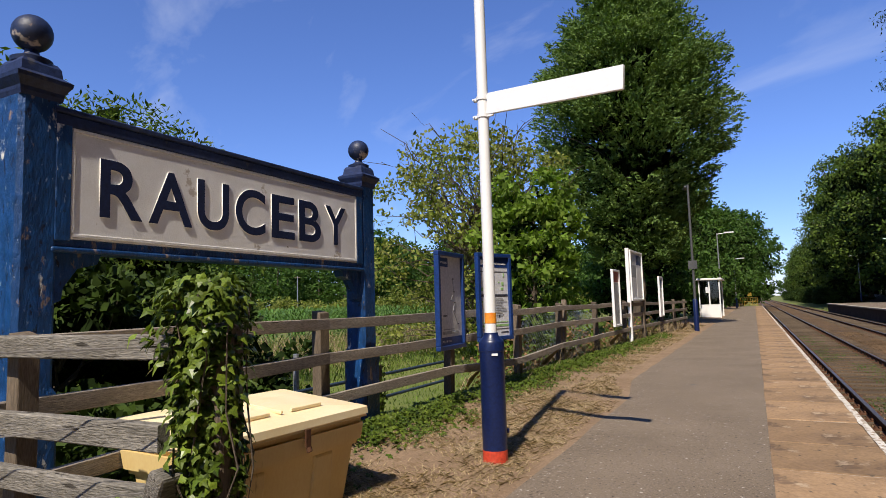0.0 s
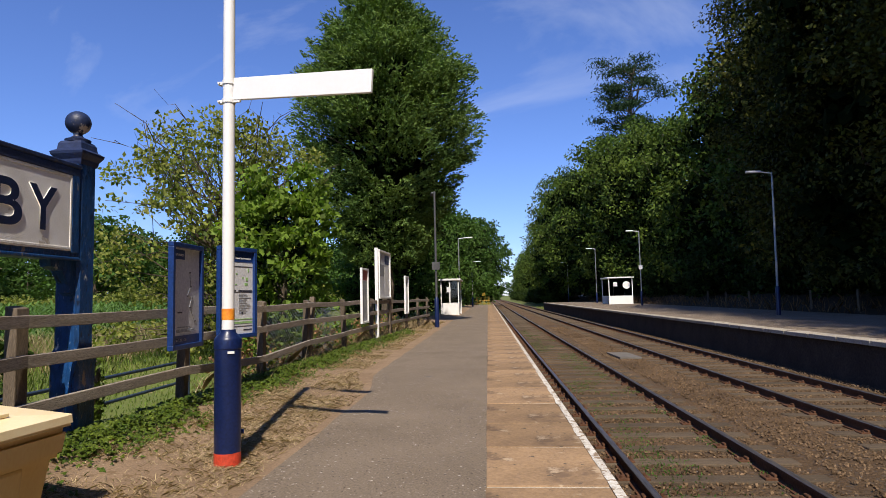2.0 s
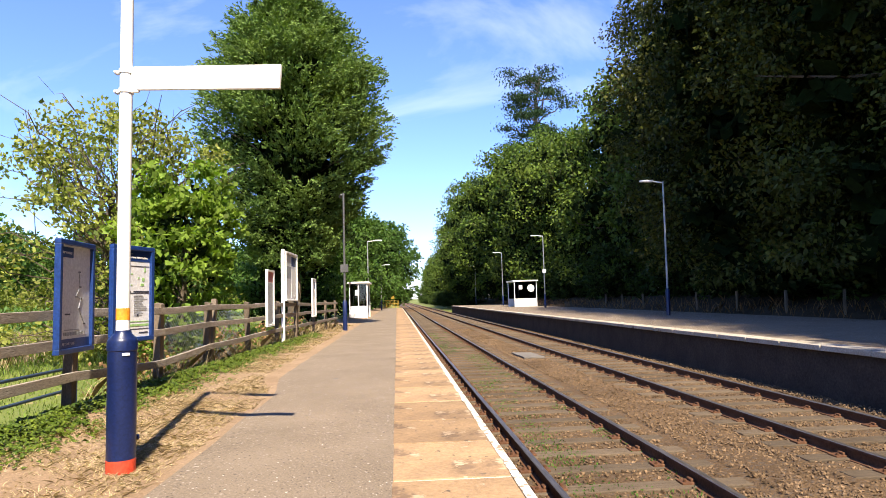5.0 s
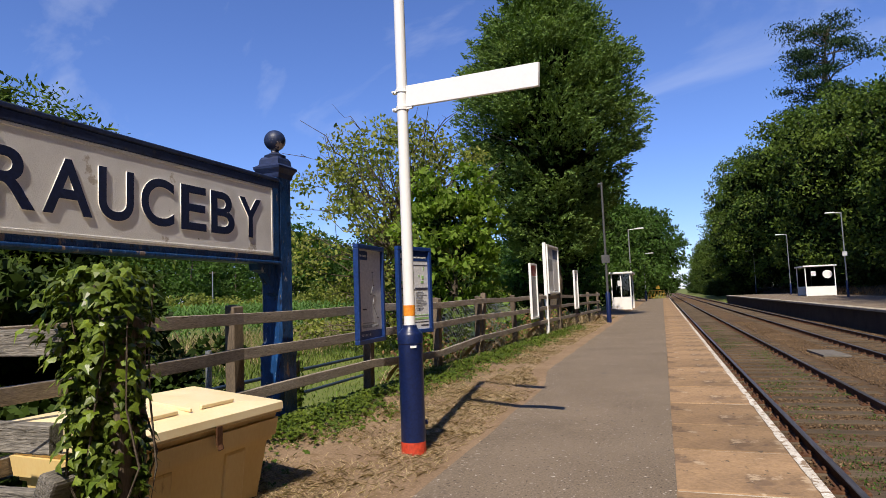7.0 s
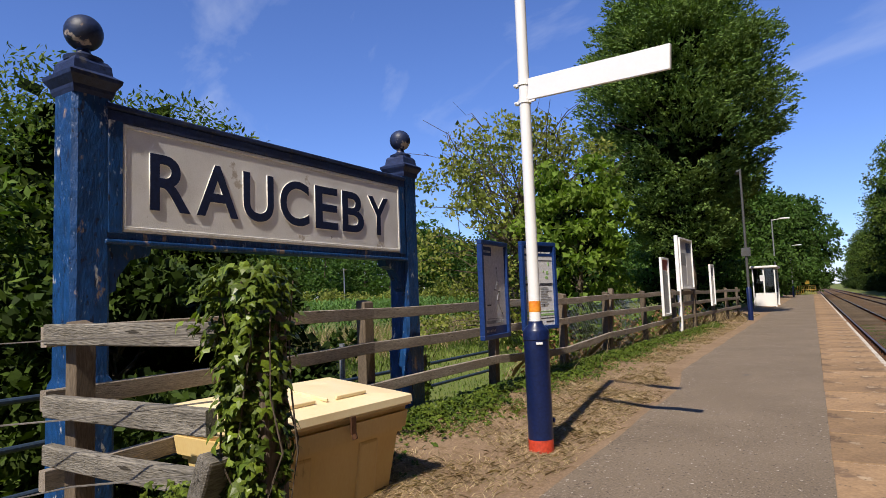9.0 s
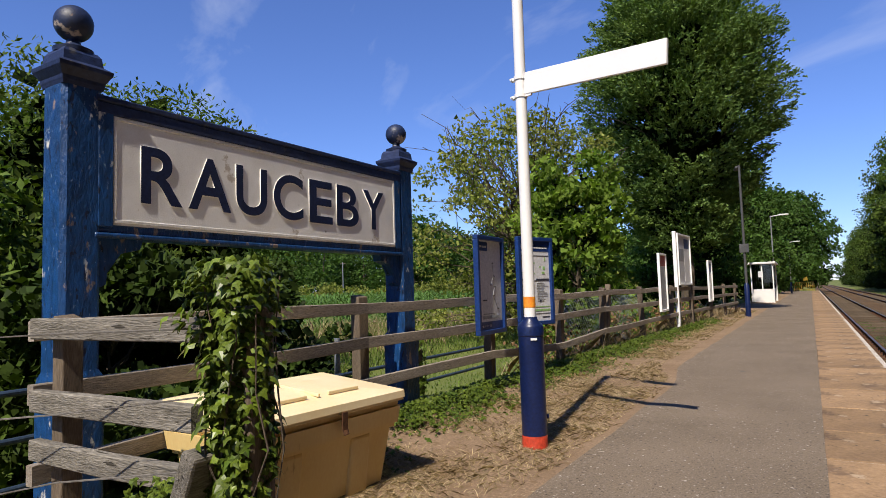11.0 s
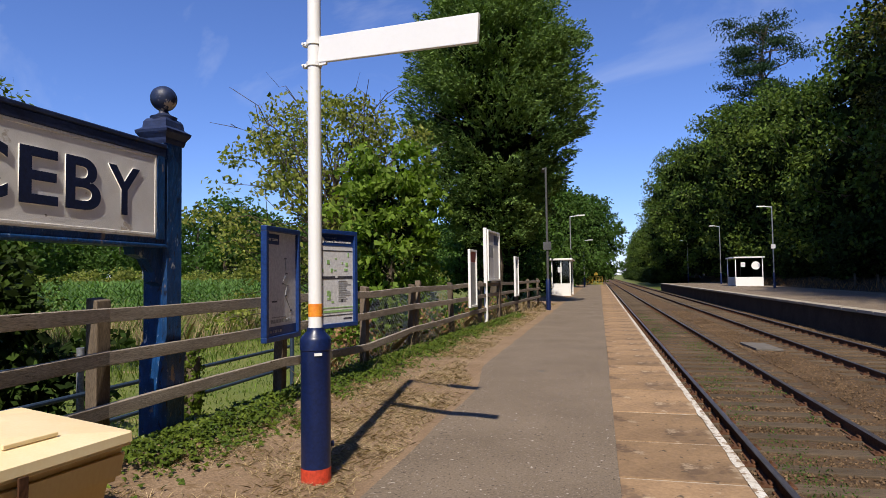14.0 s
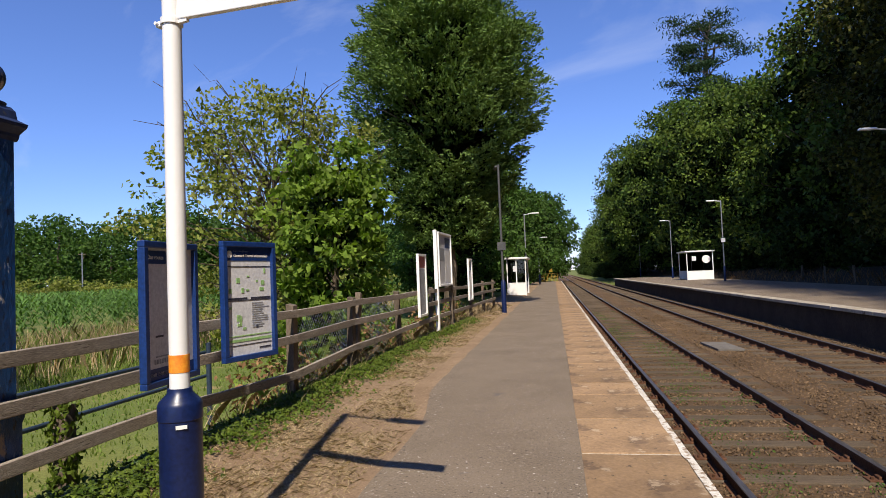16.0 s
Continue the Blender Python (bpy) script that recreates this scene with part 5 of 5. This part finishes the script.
ip = thing("ivy_stump", pose(-6.0, 2.06, -0.55), "short post wrapped in dark ivy beside the railing", "post")
bm = bmesh.new()
box(bm, 0, 0, 0.5, 0.13, 0.13, 1.3, 0.01)
part("post", bm, M_POST, ip)
n = 420
a, z = rng.uniform(0, 2 * math.pi, n), rng.uniform(0.05, 1.2, n)
dirs = np.stack([np.cos(a), np.sin(a), 0 * a], 1)
part("foliage", quads_mesh("foliage", leaf_sprays(rng, dirs * rng.uniform(0.08, 0.15, n)[:, None] + np.stack([0 * z, 0 * z, z], 1), dirs, 0.06), M_IVY, 3), None, ip, "ivy leaves")
tp = thing("telegraph_pole", pose(-82, 92, -0.6), "pale distant telegraph pole over the field", "pole")
bm = bmesh.new()
tube(bm, (0, 0, -0.3), (0, 0, 8.5), 0.12, 0.09)
part("pole", bm, M_GALV, tp)
bm = bmesh.new()
box(bm, 0, 0, 8.2, 1.4, 0.1, 0.12)
part("crossarm", bm, M_POST, tp)

# wire netting behind the fence bays
net = thing("wire_netting", pose(0, 0, 0), "sagging grey wire netting behind the fence rails", "netting")
bm = bmesh.new()
step = 0.075
y0, y1 = 4.0, 9.4
for sgn in (1, -1):
    for k in range(int((y1 - y0) / step) + 14):
        ya = y0 + (k - 14) * step if sgn > 0 else y0 + k * step
        za, zb, yb = 0.1, 1.06, ya + sgn * 1.0
        if min(ya, yb) < y0 or max(ya, yb) > y1:
            continue
        pts = [(fence_x(ya + (yb - ya) * f) - 0.16 - 0.03 * math.sin(4 * ya + 3 * f), ya + (yb - ya) * f, za + (zb - za) * f) for f in (0, 0.33, 0.66, 1)]
        limb(bm, pts, 0.0022, 0.0022, 3)
part("mesh", bm, M_GALV, net)

# yellow railing at the platform end
yr = thing("platform_end_railing", pose(0, 88, 0), "yellow painted railing across the platform end", "railing")
for z in (0.15, 0.6, 1.1):
    bm = bmesh.new()
    tube(bm, (-3.5, 0, z), (-1.3, 0, z), 0.03, seg=8)
    part("bar", bm, M_YELLOW, yr)
for k in range(12):
    bm = bmesh.new()
    tube(bm, (-3.5 + 0.2 * k, 0, -0.2), (-3.5 + 0.2 * k, 0, 1.12), 0.022, seg=8)
    part("upright", bm, M_YELLOW, yr)
bm = bmesh.new()
box(bm, -2.2, -0.1, 1.55, 0.5, 0.03, 0.5, 0.01)
part("plate", bm, M_YELLOW, yr, "square warning plate")

# cover board between the tracks
tb = thing("cable_cover", pose(2.55, 15.0, RZ - 0.075, 0, 1.5, 3), "flat grey cover slab lying between the tracks", "cover")
bm = bmesh.new()
box(bm, 0, 0, 0, 0.66, 1.6, 0.06, 0.012)
part("slab", bm, M_CONCRETE, tb)
bm = bmesh.new()
box(bm, -0.2, 0, -0.08, 0.1, 1.1, 0.12)
part("bearer", bm, M_SLEEPER, tb)

# leaf litter under the wood, its colour darkened to stand in for canopy shade
sheet("wood_floor", [(13.3, -0.02), (14.5, 0.32), (17, 0.92), (22, 1.32), (45, 1.52)], [-80, -40] + [-20 + 6 * k for k in range(22)] + [130, 200, 340], M_LITTER_SHADE, "leaf litter and scrub under the trees, coloured dark for their shade", "wood floor")

# stakes on the far bank
stake = thing("bank_stake", pose(14.2, 41.3, 0.1), "grey wooden stake in the dry bank", "post", "bank stakes")
bm = bmesh.new()
box(bm, 0, 0, 0.45, 0.1, 0.1, 1.3, 0.01)
part("stake", bm, M_POST, stake)
for y in (37.8, 34.1, 27.0, 23.1, 19.5, 16.2):
    copy_thing(stake, pose(14.2, y, 0.05, 2, -2, y * 9))

# ---- coping slabs, last ----
coping = tagged(new("platform_coping"), "rust-brown stone coping slabs along the platform edge", "platform edge", kind="structure")
JOINTS = [-16.2, -15.2, -14.2, -13.2, -12.2, -11.2, -10.2, -9.2, -8.2, -7.2, -6.2, -5.3, -4.3, -3.4, -2.45, -1.5, -0.54, 0.5, 1.45, 2.55, 3.75, 4.95, 5.75, 6.66, 7.5, 8.5, 9.45, 10.4]
while JOINTS[-1] < PLAT_END - 1.2:
    JOINTS.append(JOINTS[-1] + 1.0)
bm = bmesh.new()
box(bm, -1.2, (PLAT_END - 30) / 2, -0.0395, 0.82, PLAT_END + 30, 0.07)
part("bedding", bm, M_JOINT, coping, "pale mortar between the slabs")
cache = {}
rg = random.Random(21)
for a, b in zip(JOINTS, JOINTS[1:]):
    L = round(b - a - 0.03, 2)
    if L not in cache:
        bm = bmesh.new()
        vs = box(bm, 0, 0, 0, 0.845, L, 0.08, 0.009)
        cache[L] = finish("slab", bm, M_SLAB)
    part("slab", cache[L], None, coping, at=pose(-1.192 + rg.uniform(-0.008, 0.004), (a + b) / 2, -0.036 + rg.uniform(-0.004, 0.003), rg.uniform(-0.15, 0.15), rg.uniform(-0.3, 0.3), 0))
bm = bmesh.new()
prev = None
for k in range(int((PLAT_END + 16) / 0.12)):
    y = -16 + 0.12 * k
    w = 0.062 + 0.014 * noise.noise(Vector((0, y * 2.5, 1))) + 0.012 * noise.noise(Vector((0, y * 9, 4)))
    row = [bm.verts.new((-0.772, y, 0.0075)), bm.verts.new((-0.772 - w, y, 0.0075))]
    if prev:
        bm.faces.new((prev[0], row[0], row[1], prev[1]))
    prev = row
part("edge_line", bm, M_WHITE_LINE, coping, "worn white edge line")
